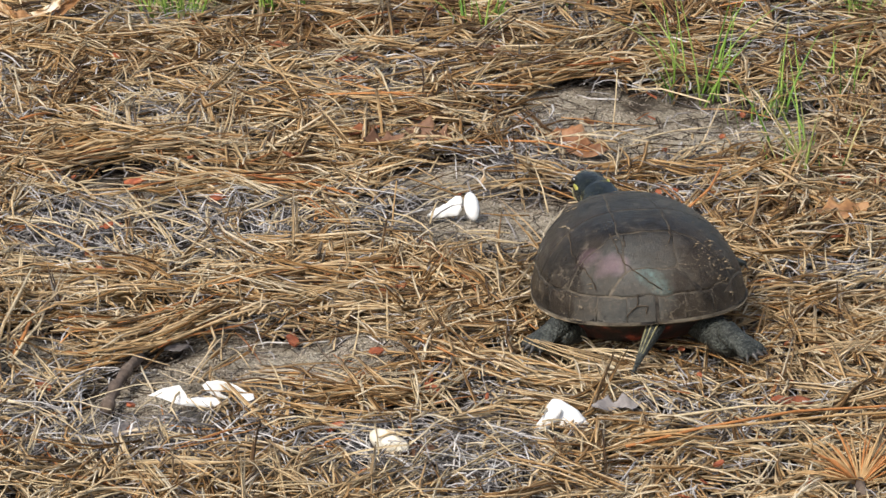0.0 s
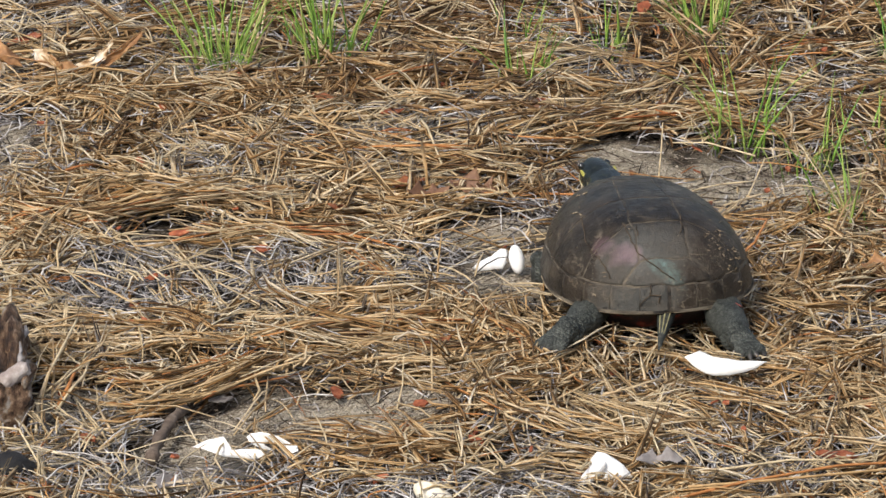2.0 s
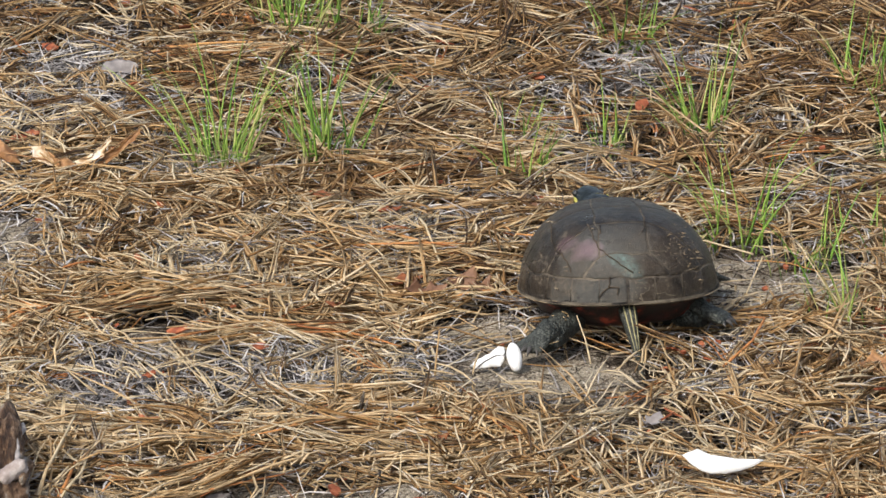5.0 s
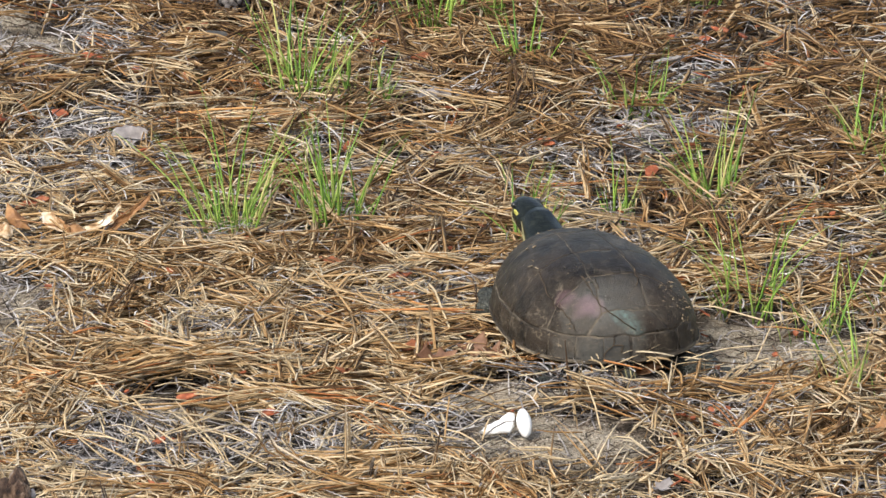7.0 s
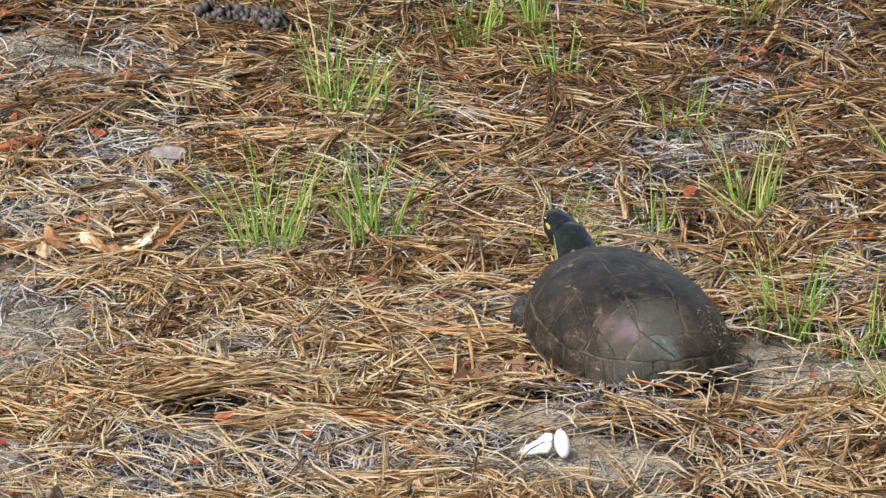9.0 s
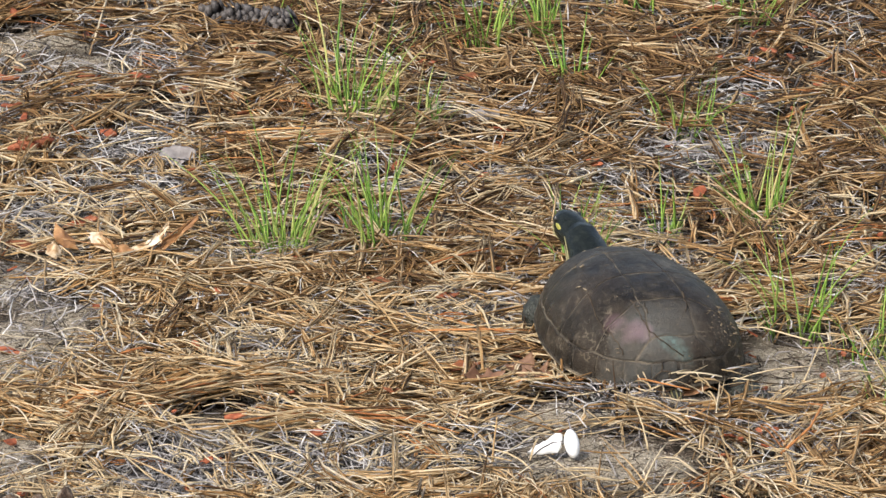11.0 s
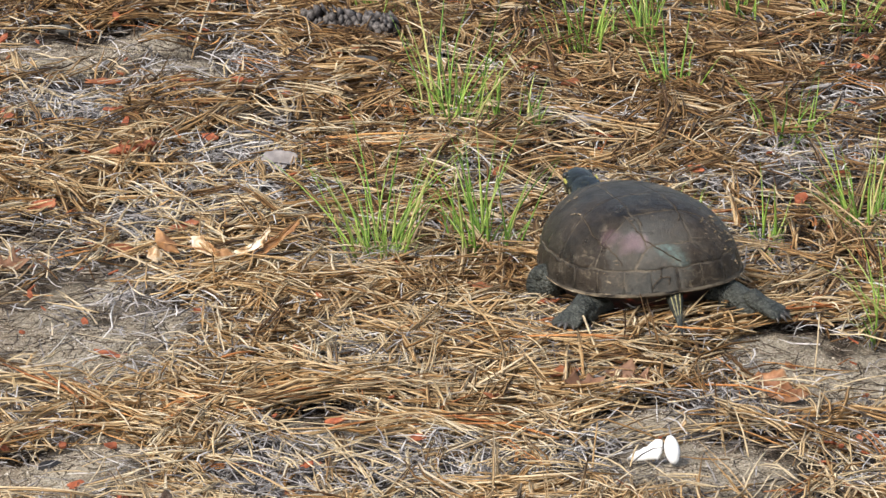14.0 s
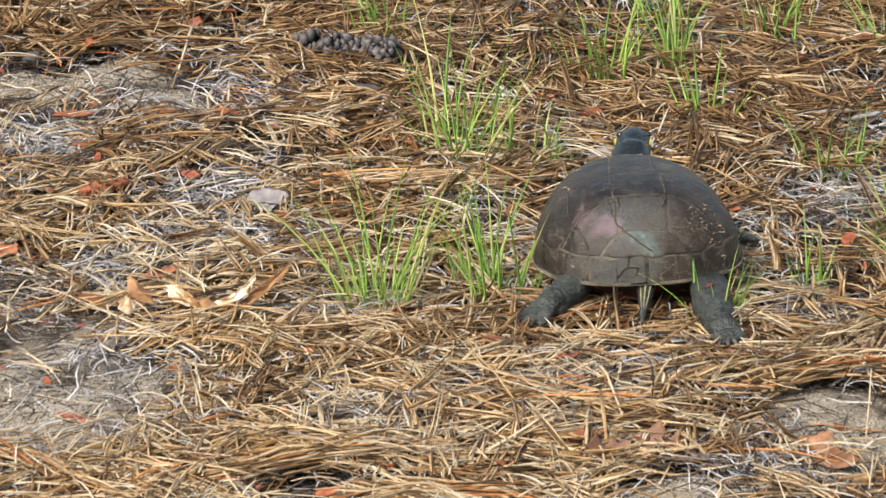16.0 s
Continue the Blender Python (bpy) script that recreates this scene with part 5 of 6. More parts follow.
def plan(k, a):
    """The point at a share k of the way to the rim, in the direction a."""
    c, s = math.cos(a), math.sin(a)
    n = (abs(c) ** SQUARE + abs(s) ** SQUARE) ** (1 / SQUARE)
    return W / 2 * k * c / n * (1 - OVAL * s / n), L / 2 * k * s / n


def on_shell(x, y, lift):
    """The point of the shell over x, y, lifted along its normal."""
    q = reach(x, y)
    if q > 0.995:
        x, y = x * 0.995 / q, y * 0.995 / q
    e = 0.0004
    gx, gy = (dome_z(x + e, y) - dome_z(x - e, y)) / (2 * e), (dome_z(x, y + e) - dome_z(x, y - e)) / (2 * e)
    n = Vector((-gx, -gy, 1)).normalized()
    return Vector((x, y, dome_z(x, y))) + n * lift


turtle = tagged(new("turtle"), "painted turtle with a dark muddy shell and red-spotted legs, walking", "turtle")


def carapace():
    bm = bmesh.new()
    sides, loops = 96, []
    for k in (0.03, 0.1, 0.2, 0.3, 0.4, 0.5, 0.58, 0.66, 0.73, 0.79, 0.84, 0.88, 0.91, 0.935, 0.955, 0.97, 0.985):
        loops.append([on_shell(*plan(k, a), 0) for a in (2 * math.pi * i / sides for i in range(sides))])
    for k, z in ((1.004, RIM - 0.0004), (0.995, RIM - 0.0018), (0.95, RIM - 0.0015), (0.8, RIM + 0.004), (0.5, RIM + 0.012)):
        loop = []
        for i in range(sides):
            a = 2 * math.pi * i / sides
            notch = 1 - 0.022 * math.exp(-((a - 1.5 * math.pi) / 0.035) ** 2)
            loop.append((*plan(k * notch, a), z))
        loops.append(loop)
    rings(bm, loops)
    return part("carapace", bm, M_SEAM, turtle, "domed dark shell with muddy seams")


shell = carapace()


def rim_edge():
    """A line of dried mud along the shell's edge."""
    bm = bmesh.new()
    n = 150
    loops = []
    for i in range(n + 1):
        a = radians(-178 + 176 * i / n)
        notch = 1 - 0.020 * math.exp(-((a + 0.5 * math.pi) / 0.035) ** 2)
        x, y = plan(1.006 * notch, a)
        r = (0.00042 if abs(a + 0.5 * math.pi) > 0.75 else 0.00009) * (1 + 0.9 * noise.noise(Vector((x * 300, y * 300, 1))))
        o = Vector((x, y, 0)).normalized()
        c = Vector((x, y, RIM - 0.0008))
        loops.append([c + o * r * math.cos(k) + Vector((0, 0, r * math.sin(k))) for k in (0, 1.257, 2.513, 3.77, 5.027)])
    rings(bm, loops)
    part("shell_edge", bm, M_CRUMB, shell, "thin pale muddy edge of the shell")


rim_edge()


def scute(name, corners, seed, gap=0.00022, lift=0.00018):
    """One horny plate over the polygon of corners, given in half widths and half lengths."""
    r = random.Random(seed)
    pts = [Vector(plan(math.hypot(*c), math.atan2(c[1], c[0]))) for c in corners]
    rim = []
    for a, b in zip(pts, pts[1:] + pts[:1]):
        n = max(2, int((b - a).length / 0.0028))
        for i in range(n):
            p = a.lerp(b, i / n)
            q = Vector((noise.noise(Vector((p.x * 95, p.y * 95, 3))), noise.noise(Vector((p.x * 95, p.y * 95, 9)))))
            rim.append(p + q * 0.0017 * max(0.0, min(1.0, (0.985 - reach(p.x, p.y)) / 0.08)))
    c = sum(rim, Vector((0, 0))) / len(rim)
    size = max(0.006, min((p - c).length for p in rim))
    k0 = 1 - gap / size
    bm = bmesh.new()
    loops = []
    for k, h in ((k0, -0.00015), (k0 - 0.0002 / size, lift * 0.5), (k0 - 0.0010 / size, lift), *((0.92 - 0.08 * j, lift * (1 + 0.03 * j)) for j in range(1 if size > 0.0062 else 3, 11)), (0.04, lift * 1.35)):
        loops.append([on_shell(*(c + (p - c) * k), h) for p in rim])
    rings(bm, loops)
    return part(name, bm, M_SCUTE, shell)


def scutes():
    """Plates whose cross seams run straight over the back, as on an eastern painted turtle."""
    ys, half, ring = [0.86, 0.32, -0.13, -0.51, -0.81], 0.21, 0.945
    for i in range(4):
        scute("vertebral_scute", [(half, ys[i]), (half, ys[i + 1]), (-half, ys[i + 1]), (-half, ys[i])], 10 + i)
    end = radians(-66)
    tail = [(ring * math.cos(a), ring * math.sin(a)) for a in (end + (radians(-114) - end) * k / 8 for k in range(9))]
    scute("vertebral_scute", [(-half, ys[4]), (half, ys[4])] + tail, 20)
    outs = [radians(76), radians(16), radians(-17), radians(-44), end]
    for i in range(4):
        arc = [(ring * math.cos(a), ring * math.sin(a)) for a in (outs[i] + (outs[i + 1] - outs[i]) * k / 8 for k in range(9))]
        for s in (1, -1):
            scute("costal_scute", [(s * x, y) for x, y in arc + [(half, ys[i + 1]), (half, ys[i])]], 30 + i * 2 + s)
    for s in (1, -1):
        for i in range(12):
            a0, a1 = radians(86 - i * 176 / 12), radians(86 - (i + 1) * 176 / 12)
            if i == 11:
                a1 = radians(-89.3)
            arc = [(0.993 * math.cos(a0 + (a1 - a0) * k / 5), 0.993 * math.sin(a0 + (a1 - a0) * k / 5)) for k in range(6)]
            back = [(ring * math.cos(a1 + (a0 - a1) * k / 5), ring * math.sin(a1 + (a0 - a1) * k / 5)) for k in range(6)]
            scute("marginal_scute", [(s * x, y) for x, y in arc + back], 60 + i, 0.00006, 0.00014)
    scute("nuchal_scute", [(-0.06, 0.88), (-0.06, 0.985), (0.06, 0.985), (0.06, 0.88)], 99)


scutes()


def underside():
    bm = bmesh.new()
    sides, loops = 48, []
    for k, z in ((0.93, RIM - 0.001), (0.89, RIM - 0.005), (0.82, 0.012), (0.76, 0.007), (0.68, 0.0045), (0.1, 0.004)):
        loop = []
        for i in range(sides):
            a = 2 * math.pi * i / sides
            squeeze = 1 - 0.10 * max(0, -math.sin(a)) ** 2 * (k < 0.9)
            x, y = plan(k, a)
            loop.append((x * squeeze, y, z))
        loops.append(loop)
    rings(bm, loops)
    part("plastron", bm, M_PLASTRON, turtle, "red and black underside")


underside()


def shell_litter():
    """Crumbs of soil and rootlets lying on the shell."""
    r = random.Random(3)
    for path in ([(-0.037, -0.018), (-0.039, -0.036), (-0.038, -0.048), (-0.033, -0.060), (-0.030, -0.067)], [(-0.019, -0.040), (-0.017, -0.052), (-0.015, -0.060), (-0.010, -0.0655), (-0.003, -0.070), (0.005, -0.0735)],
                 [(-0.017, -0.0755), (-0.011, -0.0750), (-0.005, -0.0755), (-0.007, -0.0768)], [(-0.011, -0.0750), (-0.010, -0.0725)], [(0.014, -0.036), (0.013, -0.046), (0.010, -0.054)], [(-0.012, -0.044), (-0.013, -0.054)]):
        bm = bmesh.new()
        fine = []
        for a, b in zip(path, path[1:]):
            for k in range(4):
                fine.append((a[0] + (b[0] - a[0]) * k / 4 + r.uniform(-0.0006, 0.0006), a[1] + (b[1] - a[1]) * k / 4))
        tube(bm, [on_shell(x, y, 0.0011) for x, y in fine], [0.00032] * len(fine), 5)
        part("rootlet", bm, M_ROOT, shell)
    bm = bmesh.new()
    for i in range(260):
        if i < 170:
            c = ((0.030, -0.052), (0.036, -0.058), (0.042, -0.048), (0.030, -0.062), (0.041, -0.061), (0.035, -0.044), (-0.041, -0.062))[i % 7]
            x, y = r.gauss(c[0], 0.0032), r.gauss(c[1], 0.0040)
        else:
            a = r.uniform(0, 6.28)
            k = r.uniform(0.5, 0.97)
            x, y = plan(k, a)
        p, s = on_shell(x, y, 0.0004), 0.00020 + 0.0008 * r.random() ** 4
        a = r.uniform(0, 3.14)
        d = Vector((math.cos(a), math.sin(a), 0)) * s * r.uniform(0.8, 5.5)
        w = Vector((-math.sin(a), math.cos(a), 0)) * s * r.uniform(0.3, 0.9)
        v = [bm.verts.new(q) for q in (p - d, p - w, p + d, p + w, p + Vector((0, 0, s * 0.6)), p - Vector((0, 0, s * 0.6)))]
        for k in range(4):
            bm.faces.new((v[k], v[(k + 1) % 4], v[4]))
            bm.faces.new((v[(k + 1) % 4], v[k], v[5]))
    tagged(part("soil_crumbs", bm, M_CRUMB, shell, "dry crumbs of soil and needle on the shell"), kind="stuff")


shell_litter()


def build_head():
    bm = bmesh.new()
    lathe_y(bm, [(-0.020, 0.0116, 0.0098, -0.0008), (-0.010, 0.0113, 0.0093, 0), (-0.003, 0.0111, 0.0089, 0), (0.004, 0.0102, 0.0082, 0), (0.009, 0.0084, 0.0069, 0), (0.013, 0.0060, 0.0053, -0.0004), (0.0162, 0.0028, 0.0030, -0.0008)], 20, 0.08)
    h = part("head", bm, M_HEAD, turtle, "glossy dark green-black head")
    for s in (1, -1):
        bm = bmesh.new()
        bmesh.ops.create_uvsphere(bm, u_segments=12, v_segments=8, radius=0.0021)
        part("eye", bm, M_EYE, h).matrix_local = pose(s * 0.0078, 0.0082, 0.0028)
        bm = bmesh.new()
        bmesh.ops.create_uvsphere(bm, u_segments=10, v_segments=6, radius=1)
        for v in bm.verts:
            v.co = Vector((v.co.x * 0.0008, v.co.y * 0.0032, v.co.z * 0.0015))
        part("yellow_spot", bm, M_YELLOW, h).matrix_local = pose(s * 0.0100, 0.0008, 0.0028, 8, 0, s * -6)
        bm = bmesh.new()
        bmesh.ops.create_uvsphere(bm, u_segments=10, v_segments=6, radius=1)
        for v in bm.verts:
            v.co = Vector((v.co.x * 0.0006, v.co.y * 0.0022, v.co.z * 0.0007))
        part("yellow_spot", bm, M_TAILSTRIPE, h).matrix_local = pose(s * 0.0100, -0.0085, 0.0012, 0, 0, s * 5)
        bm = bmesh.new()
        tube(bm, [(s * 0.0030, 0.0145, -0.0030), (s * 0.0080, 0.009, -0.0040), (s * 0.0101, 0.002, -0.0042), (s * 0.0098, -0.008, -0.0030)], [0.0002, 0.0004, 0.0004, 0.0003], 5)
        part("yellow_stripe", bm, M_TAILSTRIPE, h)
    bm = bmesh.new()
    lathe_y(bm, [(-0.050, 0.0160, 0.0140, -0.004), (-0.030, 0.0154, 0.0132, -0.003), (-0.012, 0.0128, 0.0108, -0.001), (0.0, 0.0110, 0.0092, 0), (0.005, 0.0096, 0.0080, 0)], 18, 0.12)
    n = part("neck", bm, M_HEAD, turtle, "wrinkled dark neck with thin yellow stripes")
    for a in (10, 170, -25, 205):
        c, s = math.cos(radians(a)), math.sin(radians(a))
        bm = bmesh.new()
        tube(bm, [(0.0159 * c, -0.045, 0.0139 * s - 0.004), (0.0154 * c, -0.028, 0.0132 * s - 0.003), (0.0130 * c, -0.012, 0.0109 * s - 0.001), (0.0111 * c, 0.0, 0.0093 * s)], [0.0004, 0.0005, 0.0005, 0.0003], 5)
        part("yellow_stripe", bm, M_TAILSTRIPE, n)
    return h, n


head, neck = build_head()


def build_leg(name, seed, thick, length):
    """The leg's ankle is at its origin and its axis runs to +y, into the shell."""
    bm = bmesh.new()
    st = [(-0.004, 0.0065, 0.0060, 0), (0.002, 0.0080, 0.0074, 0), (0.010, 0.0086, 0.0080, 0), (0.020, 0.0100, 0.0086, 0), (0.032, 0.0112, 0.0086, 0), (length, 0.0108, 0.0080, 0)]
    lathe_y(bm, [(y, a * thick, b * thick, z) for y, a, b, z in st], 16, 0.22, seed=seed)
    bmesh.ops.subdivide_edges(bm, edges=bm.edges[:], cuts=1, use_grid_fill=True)
    for v in bm.verts:
        v.co += v.normal * 0.0004 * noise.noise(v.co * 420 + Vector((seed, 0, 0)))
    leg = part(name, bm, M_SKIN, turtle)
    r = random.Random(seed)
    for i in range(2):
        bm = bmesh.new()
        bmesh.ops.create_icosphere(bm, subdivisions=2, radius=1)
        a = r.uniform(-0.2, 0.9)
        for v in bm.verts:
            v.co = Vector((v.co.x * 0.0016, v.co.y * 0.0036, v.co.z * 0.0006)) * (1 + 0.3 * noise.noise(v.co * 2 + Vector((i, seed, 0))))
        y = 0.036 + 0.009 * i
        k = thick * (0.0092 + 0.0003 * i)
        part("red_spot", bm, M_RED, leg).matrix_local = pose(k * math.sin(a), y, k * 0.9 * math.cos(a), 0, math.degrees(a), r.uniform(-40, 40))
    return leg


def build_foot(name, seed, size, toes):
    """A webbed, clawed foot: ankle at the origin, toes to +y, sole flat."""
    bm = bmesh.new()
    st = []
    for y, rx, rz, z in ((-0.006, 0.0045, 0.0040, 0.003), (-0.002, 0.0070, 0.0062, 0.003), (0.004, 0.0080, 0.0055, 0.0015), (0.010, 0.0092, 0.0042, 0.000), (0.016, 0.0100, 0.0030, -0.0015), (0.020, 0.0090, 0.0020, -0.0022)):
        st.append((y * size, rx * size, rz * size, z * size))
    lathe_y(bm, st, 16, 0.25, seed=seed)
    foot = part(name, bm, M_SKIN, turtle)
    for i in range(toes):
        a = radians(-38 + 76 * i / (toes - 1))
        o = Vector((0.0085 * math.sin(a), 0.0105 + 0.009 * math.cos(a), -0.0018)) * size
        d = Vector((math.sin(a), math.cos(a), -0.12))
        bm = bmesh.new()
        tube(bm, [o - d * 0.005, o, o + d * 0.0022, o + d * 0.0040 - Vector((0, 0, 0.0008)), o + d * 0.0056 - Vector((0, 0, 0.0020))], [0.0021 * size, 0.0020 * size, 0.0013 * size, 0.0007 * size, 0.0002], 7)
        part("claw", bm, M_CLAW, foot)
    return foot


LEG_PAIRS = {}
for _name, _key, _seed, _thick, _size, _toes, _len in (("hind_leg", "hl", 1, 0.98, 0.98, 4, 0.066), ("hind_leg", "hr", 2, 0.98, 0.98, 4, 0.066), ("front_leg", "fl", 3, 1.50, 0.85, 5, 0.060), ("front_leg", "fr", 4, 0.95, 1.05, 5, 0.060)):
    LEG_PAIRS[_key] = (build_leg(_name, _seed, _thick, _len), build_foot(_name.replace("leg", "foot"), _seed + 10, _size, _toes))


def build_tail():
    bm = bmesh.new()
    lathe_y(bm, [(-0.010, 0.0058, 0.0054, 0), (0.004, 0.0051, 0.0047, 0), (0.018, 0.0037, 0.0034, 0), (0.032, 0.0021, 0.0020, 0), (0.052, 0.0005, 0.0005, 0)], 12, 0.12)
    t = part("tail", bm, M_SKIN, turtle, "short tapering dark tail with yellow stripes")
    for a in (55, 90, 125):
        c, s = math.cos(radians(a)), math.sin(radians(a))
        bm = bmesh.new()
        tube(bm, [(0.0057 * c, -0.008, 0.0053 * s), (0.0051 * c, 0.004, 0.0047 * s), (0.0037 * c, 0.018, 0.0034 * s), (0.0020 * c, 0.032, 0.0019 * s)], [0.0005, 0.0005, 0.0004, 0.0002], 5)
        part("yellow_stripe", bm, M_TAILSTRIPE, t)
    return t


tail = build_tail()

# ---- what moves ----
TURTLE_ROWS = [
    (0, 0.1047, 4.4107, -0, 8.7321, -1.6328, -1.7433), (0.5, 0.0936, 4.4391, -0.0001, 9.9152, -0.6069, 0.5217),
    (1, 0.0842, 4.4669, 0.0002, 14.5805, -0.4236, 0.2519), (1.5, 0.0867, 4.5058, 0.0003, 15.9744, 2.8877, -0.6238),
    (2, 0.0858, 4.5394, -0.0001, 11.1249, 1.4249, -0.5779), (2.5, 0.0783, 4.5775, 0.0001, 8.027, 1.7095, -1.7128),
    (3, 0.0764, 4.6153, -0, 6.7716, 2.0466, -2.7282), (3.5, 0.0807, 4.6485, -0.0002, 6.8503, -4.5681, 4.5542),
    (4, 0.0763, 4.6596, 0, 4.5824, -4.2088, 2.1876), (4.5, 0.072, 4.6833, -0.0002, 7.6864, -6.2562, 1.7232),
    (5, 0.0757, 4.706, -0.0006, 5.1122, -6.4032, -1.3518), (7.5, 0.0504, 4.8001, -0.0089, 20.8107, 5.9194, 0.9066),
    (8, 0.0503, 4.8002, -0.009, 20.559, 6.5205, 1.6465), (8.5, 0.0501, 4.7993, -0.0091, 20.8406, 6.3879, 1.7658),
    (11, 0.0509, 4.7986, -0.009, 20.3173, 6.4592, 1.5682), (11.5, 0.0459, 4.8298, -0.0083, 22.9931, 8.8895, -4.2486),
    (12, 0.0369, 4.8315, 0.0003, 27.4276, 3.8805, -0.2723), (12.5, 0.0234, 4.86, -0, 29.0643, 1.0981, 0.73),
    (13, 0.0088, 4.8823, 0.0003, 30.0121, -1.1361, -0.9547), (13.5, 0.0059, 4.9052, -0.0001, 26.0463, -3.4887, -1.3967),
    (14, -0.0061, 4.9374, -0.0001, 21.4885, -1.7895, -2.7075), (14.5, -0.0148, 4.9816, -0.0001, 16.1901, -1.6633, -6.0441),
    (15, -0.021, 5.0089, 0.0002, 10.8291, 1.8108, -3.8664), (15.5, -0.02, 5.035, 0.0002, 11.238, 1.9129, -3.2095),
    (16, -0.0221, 5.0735, -0.0008, 5.9583, 0.4368, -1.652),
]
HIND_LEFT = [
    (0, -0.0579, -0.0523, 0.0083), (0.5, -0.0557, -0.0852, 0.0067), (1, -0.0595, -0.1035, 0.0068),
    (1.5, -0.0627, -0.1193, 0.0130), (2, -0.0639, -0.0914, 0.0110), (2.5, -0.0529, -0.1197, 0.0131),
    (3, -0.0495, -0.1480, 0.0150), (3.5, -0.0560, -0.0531, 0.0010), (4, -0.0482, -0.0401, 0.0032),
    (4.5, -0.0536, -0.0912, -0.0020), (5, -0.0498, -0.0852, 0.0003), (5.5, -0.050, -0.110, 0.008),
    (6, -0.060, -0.060, 0.014), (6.5, -0.055, -0.090, 0.008), (7, -0.055, -0.080, 0.003),
    (7.5, -0.050, -0.078, 0.001), (11.5, -0.050, -0.080, 0.002), (12, -0.0560, -0.0600, 0.0080),
    (12.5, -0.0600, -0.0760, 0.0087), (13, -0.0500, -0.0828, 0.0069), (13.5, -0.0446, -0.0946, 0.0040),
    (14, -0.0623, -0.0637, 0.0091), (14.5, -0.0557, -0.1003, 0.0105), (15, -0.0401, -0.1180, 0.0130),
    (15.5, -0.0415, -0.1150, 0.0130), (16, -0.0575, -0.0945, 0.0112),
]
HIND_RIGHT = [
    (0, 0.0393, -0.0878, 0.0050), (0.5, 0.0383, -0.0999, 0.0074), (1, 0.0468, -0.0539, 0.0076),
    (1.5, 0.0345, -0.0825, 0.0115), (2, 0.0302, -0.1180, 0.0108), (2.5, 0.0373, -0.0960, 0.0130),
    (3, 0.0397, -0.0735, 0.0087), (3.5, 0.0308, -0.1200, 0.0020), (4, 0.0349, -0.1058, 0.0020),
    (4.5, 0.0544, -0.0264, 0.0070), (5, 0.0504, -0.0391, 0.0040), (5.5, 0.060, -0.060, 0.012),
    (6, 0.055, -0.090, 0.008), (6.5, 0.050, -0.110, 0.008), (7, 0.055, -0.080, 0.004),
    (7.5, 0.056, -0.078, 0.004), (11.5, 0.050, -0.085, 0.006), (12, 0.0160, -0.1080, 0.0140),
    (12.5, 0.0120, -0.1320, 0.0108), (13, 0.0650, -0.0450, 0.0080), (13.5, 0.0480, -0.0640, 0.0040),
    (14, 0.0470, -0.0930, 0.0040), (14.5, 0.0455, -0.0659, 0.0030), (15, 0.0352, -0.0875, 0.0082),
    (15.5, 0.0269, -0.1180, 0.0103), (16, 0.0331, -0.1440, 0.0090),
]
FRONT_LEFT = [
    (0, -0.046, 0.045, 0.010), (0.5, -0.040, 0.085, 0.014), (1, -0.0413, 0.0907, 0.0123),
    (1.5, -0.0491, 0.0633, 0.0091), (2, -0.0577, 0.0325, 0.0119), (2.5, -0.0548, 0.0184, 0.0130),
    (3, -0.0500, 0.0140, 0.0100), (3.5, -0.0532, 0.0156, 0.0093), (4, -0.050, 0.040, 0.010),
    (4.5, -0.048, 0.035, 0.008), (5, -0.046, 0.025, 0.008), (5.5, -0.050, 0.060, 0.014),
    (6, -0.052, 0.045, 0.010), (6.5, -0.052, 0.030, 0.010), (7, -0.050, 0.055, 0.014),
    (7.5, -0.0365, 0.0740, 0.0120), (8, -0.0370, 0.0740, 0.0118), (8.5, -0.0370, 0.0740, 0.0118),
    (11, -0.0365, 0.0750, 0.0115), (11.5, -0.0482, 0.0400, 0.0160), (12, -0.0446, 0.0438, 0.0090),
    (12.5, -0.0520, 0.0539, 0.0203), (13, -0.0470, 0.0620, 0.0137), (13.5, -0.0630, 0.0300, 0.0150),
    (14, -0.0640, 0.0000, 0.0150), (14.5, -0.050, 0.035, 0.012), (15, -0.048, 0.030, 0.008),
    (15.5, -0.046, 0.050, 0.012), (16, -0.048, 0.045, 0.008),
]
FRONT_RIGHT = [
    (0, 0.052, 0.0551, 0.0052), (0.5, 0.052, 0.0471, 0.002), (1, 0.052, 0.0333, 0.0033),
    (1.5, 0.052, 0.0518, 0.0069), (2, 0.052, 0.0515, 0.002), (2.5, 0.052, 0.0332, 0.002),
    (3, 0.052, 0.0476, 0.0079), (3.5, 0.052, 0.0549, 0.002), (4, 0.052, 0.0349, 0.002),
    (4.5, 0.052, 0.0429, 0.0079), (5, 0.052, 0.0567, 0.002), (5.5, 0.052, 0.0382, 0.002),
    (6, 0.052, 0.0385, 0.007), (6.5, 0.052, 0.0568, 0.0031), (7, 0.052, 0.0424, 0.002),
    (7.5, 0.052, 0.04, 0.004), (11.5, 0.052, 0.04, 0.004), (12, 0.052, 0.045, 0.002),
    (12.5, 0.052, 0.0339, 0.002), (13, 0.052, 0.0535, 0.002), (13.5, 0.052, 0.0496, 0.002),
    (14, 0.052, 0.033, 0.002), (14.5, 0.052, 0.0496, 0.002), (15, 0.052, 0.0535, 0.002),
    (15.5, 0.052, 0.0339, 0.002), (16, 0.052, 0.045, 0.002),
]
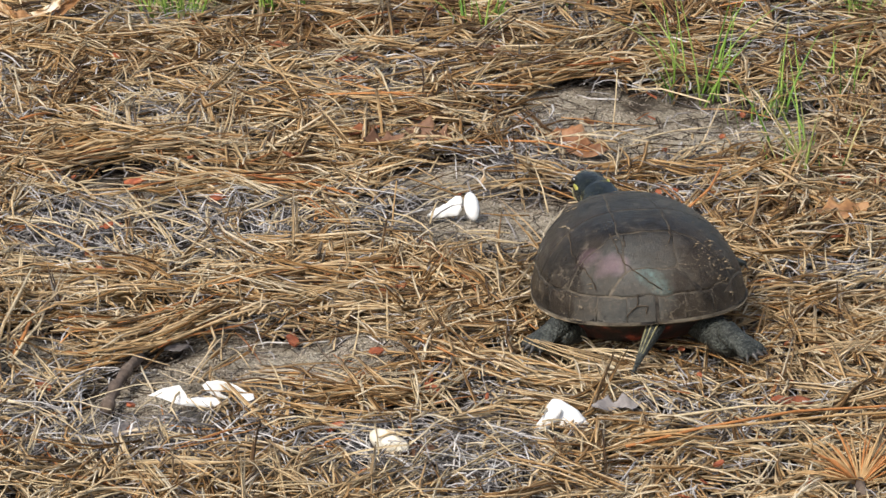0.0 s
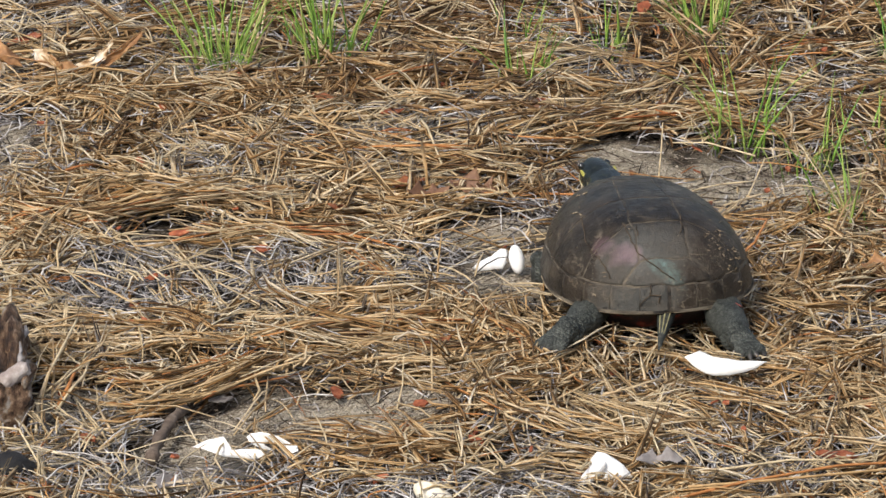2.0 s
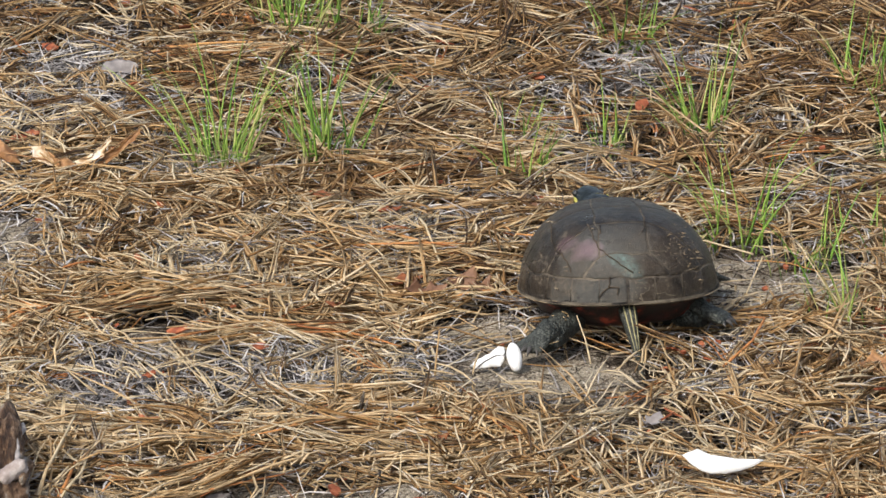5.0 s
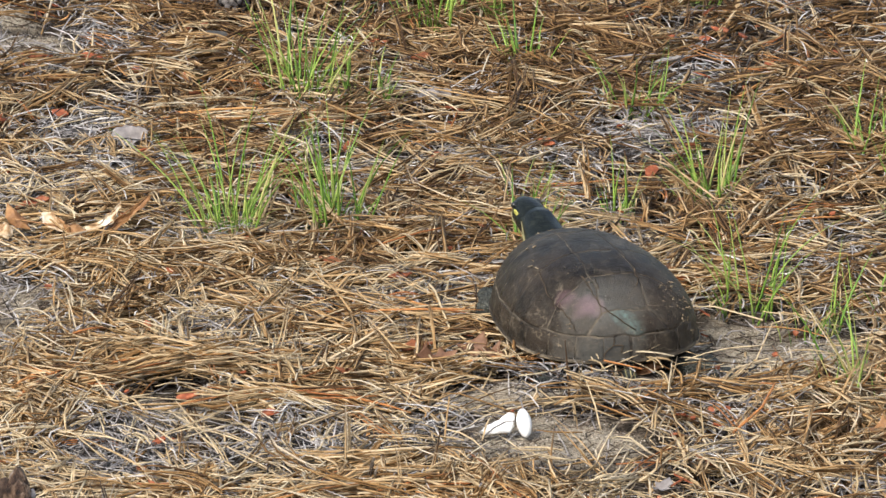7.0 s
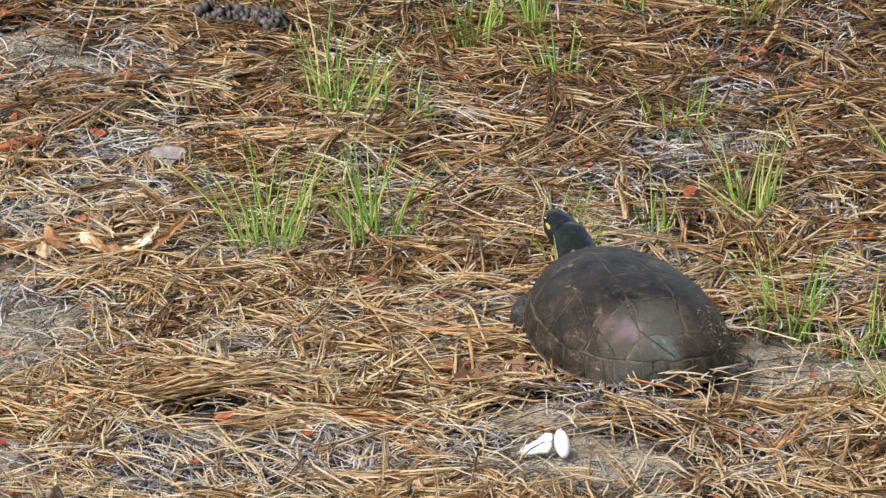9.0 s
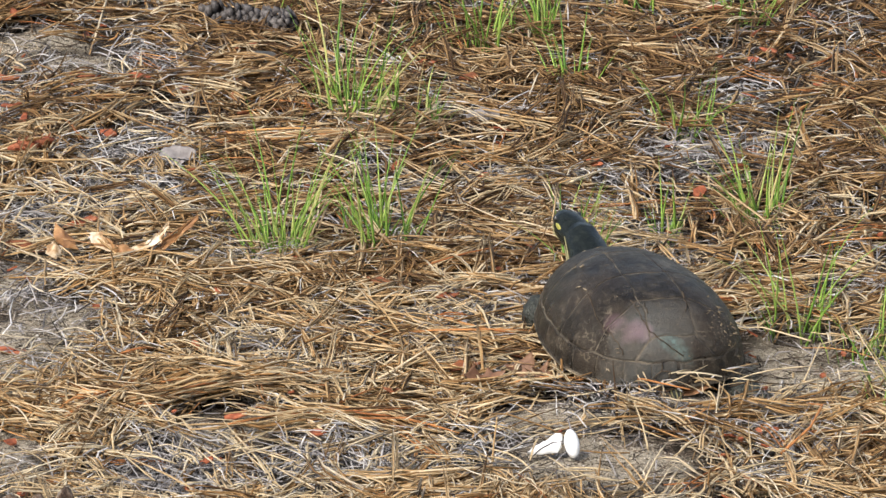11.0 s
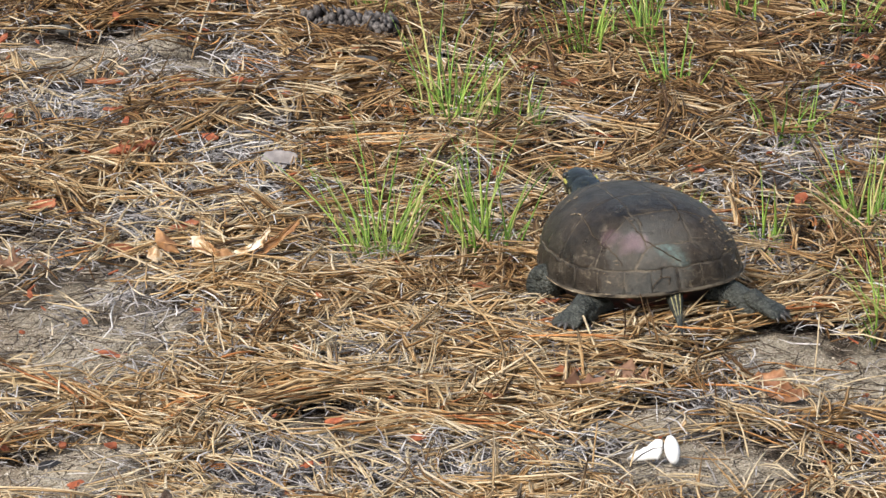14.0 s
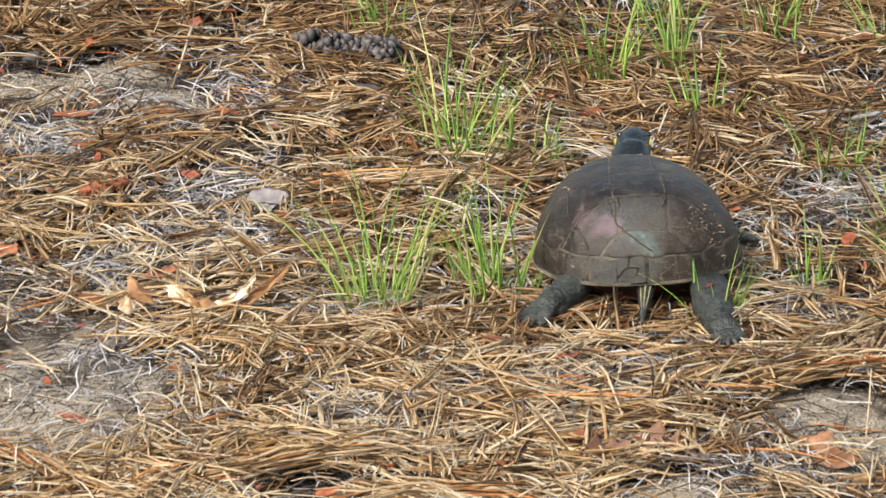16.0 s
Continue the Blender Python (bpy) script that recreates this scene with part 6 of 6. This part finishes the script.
HEAD_ROWS = [
    (0, -0.0041, 0.1031, 0.0485, 5.5, 21), (0.5, -0.0019, 0.1037, 0.0474, 2.5, 19.5),
    (1, 0.0038, 0.104, 0.0462, -5, 18), (1.5, 0.0004, 0.1048, 0.0439, -0.5, 15),
    (2, -0.0019, 0.1044, 0.0451, 2.5, 16.5), (2.5, -0.0008, 0.1041, 0.0462, 1, 18),
    (3, 0.0038, 0.104, 0.0462, -5, 18), (3.5, -0.0008, 0.1079, 0.0532, 1, 24),
    (4, -0.0018, 0.1013, 0.0529, 2.5, 27), (4.5, 0.0014, 0.1002, 0.055, -2, 30),
    (5, -0.0028, 0.1007, 0.0539, 4, 28.5), (7.5, 0.0004, 0.1029, 0.0496, -0.5, 22.5),
    (8, -0.0019, 0.1028, 0.0496, 2.5, 22.5), (8.5, -0.0007, 0.1029, 0.0496, 1, 22.5),
    (11, -0.0019, 0.1028, 0.0496, 2.5, 22.5), (11.5, -0.0031, 0.1053, 0.0416, 4, 12),
    (12, -0.0043, 0.1049, 0.0427, 5.5, 13.5), (12.5, -0.0008, 0.1054, 0.0416, 1, 12),
    (13, 0.0085, 0.104, 0.0439, -11, 15), (13.5, 0.0049, 0.103, 0.0485, -6.5, 21),
    (14, 0.0072, 0.1031, 0.0474, -9.5, 19.5), (14.5, 0.006, 0.1029, 0.0485, -8, 21),
    (15, 0.0094, 0.1027, 0.0474, -12.5, 19.5), (15.5, 0.0112, 0.1009, 0.0507, -15.5, 24),
    (16, 0.0102, 0.1012, 0.0507, -14, 24),
]
TAIL_ROWS = [
    (0, -0.0178, -0.106, 0.0016), (0.5, 0.0023, -0.1108, 0.0029), (1, 0.0028, -0.0968, 0.0031),
    (1.5, -0.0246, -0.1306, 0.0105), (2, -0.0215, -0.1392, 0.0077), (2.5, -0.0012, -0.1331, 0.008),
    (3, -0.0088, -0.1314, 0.0091), (3.5, -0.0101, -0.1011, -0.0047), (4, -0.0004, -0.1082, -0.004),
    (4.5, 0.018, -0.0839, -0.0044), (5, 0.0023, -0.0847, -0.0049), (12.5, -0.008, -0.1126, 0.0061),
    (13, -0.0041, -0.1166, 0.0015), (13.5, -0.0223, -0.1104, -0.0021), (14, -0.0165, -0.1224, 0.0011),
    (14.5, 0.0076, -0.1057, 0.0003), (15, -0.0076, -0.1169, 0.0081), (15.5, -0.0196, -0.1157, 0.0088),
    (16, -0.0072, -0.1142, 0.0059),
]


def aim(at, to):
    """At a point, with +y towards another and +z up as far as it goes."""
    d = (Vector(to) - Vector(at)).normalized()
    s = d.cross(Vector((0, 0, 1))).normalized()
    u = s.cross(d)
    m = Matrix((s, d, u)).transposed().to_4x4()
    m.translation = at
    return m


def whole(rows):
    """Rows from the clip's start to its end."""
    rows = list(rows)
    if rows[0][0] > 0:
        rows.insert(0, (0.0, *rows[0][1:]))
    if rows[-1][0] < 16:
        rows.append((16.0, *rows[-1][1:]))
    return rows


def motions():
    walk(turtle, [(t, pose(x, y, z, pitch, roll, yaw)) for t, x, y, z, yaw, pitch, roll in whole(TURTLE_ROWS)])
    hips = {"hl": (-0.034, -0.046, 0.019), "hr": (0.034, -0.046, 0.019), "fl": (-0.016, 0.030, 0.010), "fr": (0.016, 0.030, 0.010)}
    for key, rows in (("hl", HIND_LEFT), ("hr", HIND_RIGHT), ("fl", FRONT_LEFT), ("fr", FRONT_RIGHT)):
        leg, foot = LEG_PAIRS[key]
        legs, feet = [], []
        for t, x, y, z in whole(rows):
            hip = Vector(hips[key])
            if key[0] == "h":
                ankle = Vector((x, y, z + 0.002))
                back = hip - ankle
                back.z = 0
                ankle += back.normalized() * min(0.008, 0.5 * back.length)
                tuck = min(1.0, max(0.0, (back.length - 0.025) / 0.03))  # a drawn-in foot has its leg lying flat under the shell
                hip = Vector((math.copysign(0.006, x), -0.012, ankle.z + 0.004)).lerp(hip, tuck)
            else:
                ankle = Vector((x, y, z + 0.001 if key == "fl" else min(z, 0.006) + 0.007))
                if key == "fl":
                    back = hip - ankle
                    back.z = 0
                    ankle += back.normalized() * 0.007
            legs.append((t, aim(ankle, hip)))
            out = ankle - hip
            side = 1 if key[1] == "r" else -1
            turn = math.degrees(math.atan2(-(out.x + side * 0.02), out.y if key[0] == "h" else abs(out.y) + 0.02))
            if key == "fl":
                turn = -40
            feet.append((t, pose(ankle.x, ankle.y, ankle.z + 0.003, -9, 0, turn)))
        walk(leg, legs)
        walk(foot, feet)
    heads, necks = [], []
    for t, x, y, z, az, el in whole(HEAD_ROWS):
        z -= float(np.interp(t, [0, 1.5, 4.0, 5.0, 7.5, 12.0, 14.0, 16.0], [0.002, 0.003, 0.005, 0.005, 0.0, 0.0, 0.002, 0.001]))
        heads.append((t, pose(x, y, z, 6 + 0.6 * el, 0, 1.25 * az + 8)))
        back = Vector((x, y, z)) + Matrix.Rotation(radians(1.25 * az + 8), 3, "Z") @ Vector((0, -0.010, -0.001))
        necks.append((t, aim(back, back + (back - Vector((0, 0.045, 0.030))))))
    walk(head, heads)
    walk(neck, necks)
    root = Vector((0, -0.068, 0.017))
    walk(tail, [(t, aim(root, Vector((x, y, z + 0.005)))) for t, x, y, z in whole(TAIL_ROWS)])


motions()
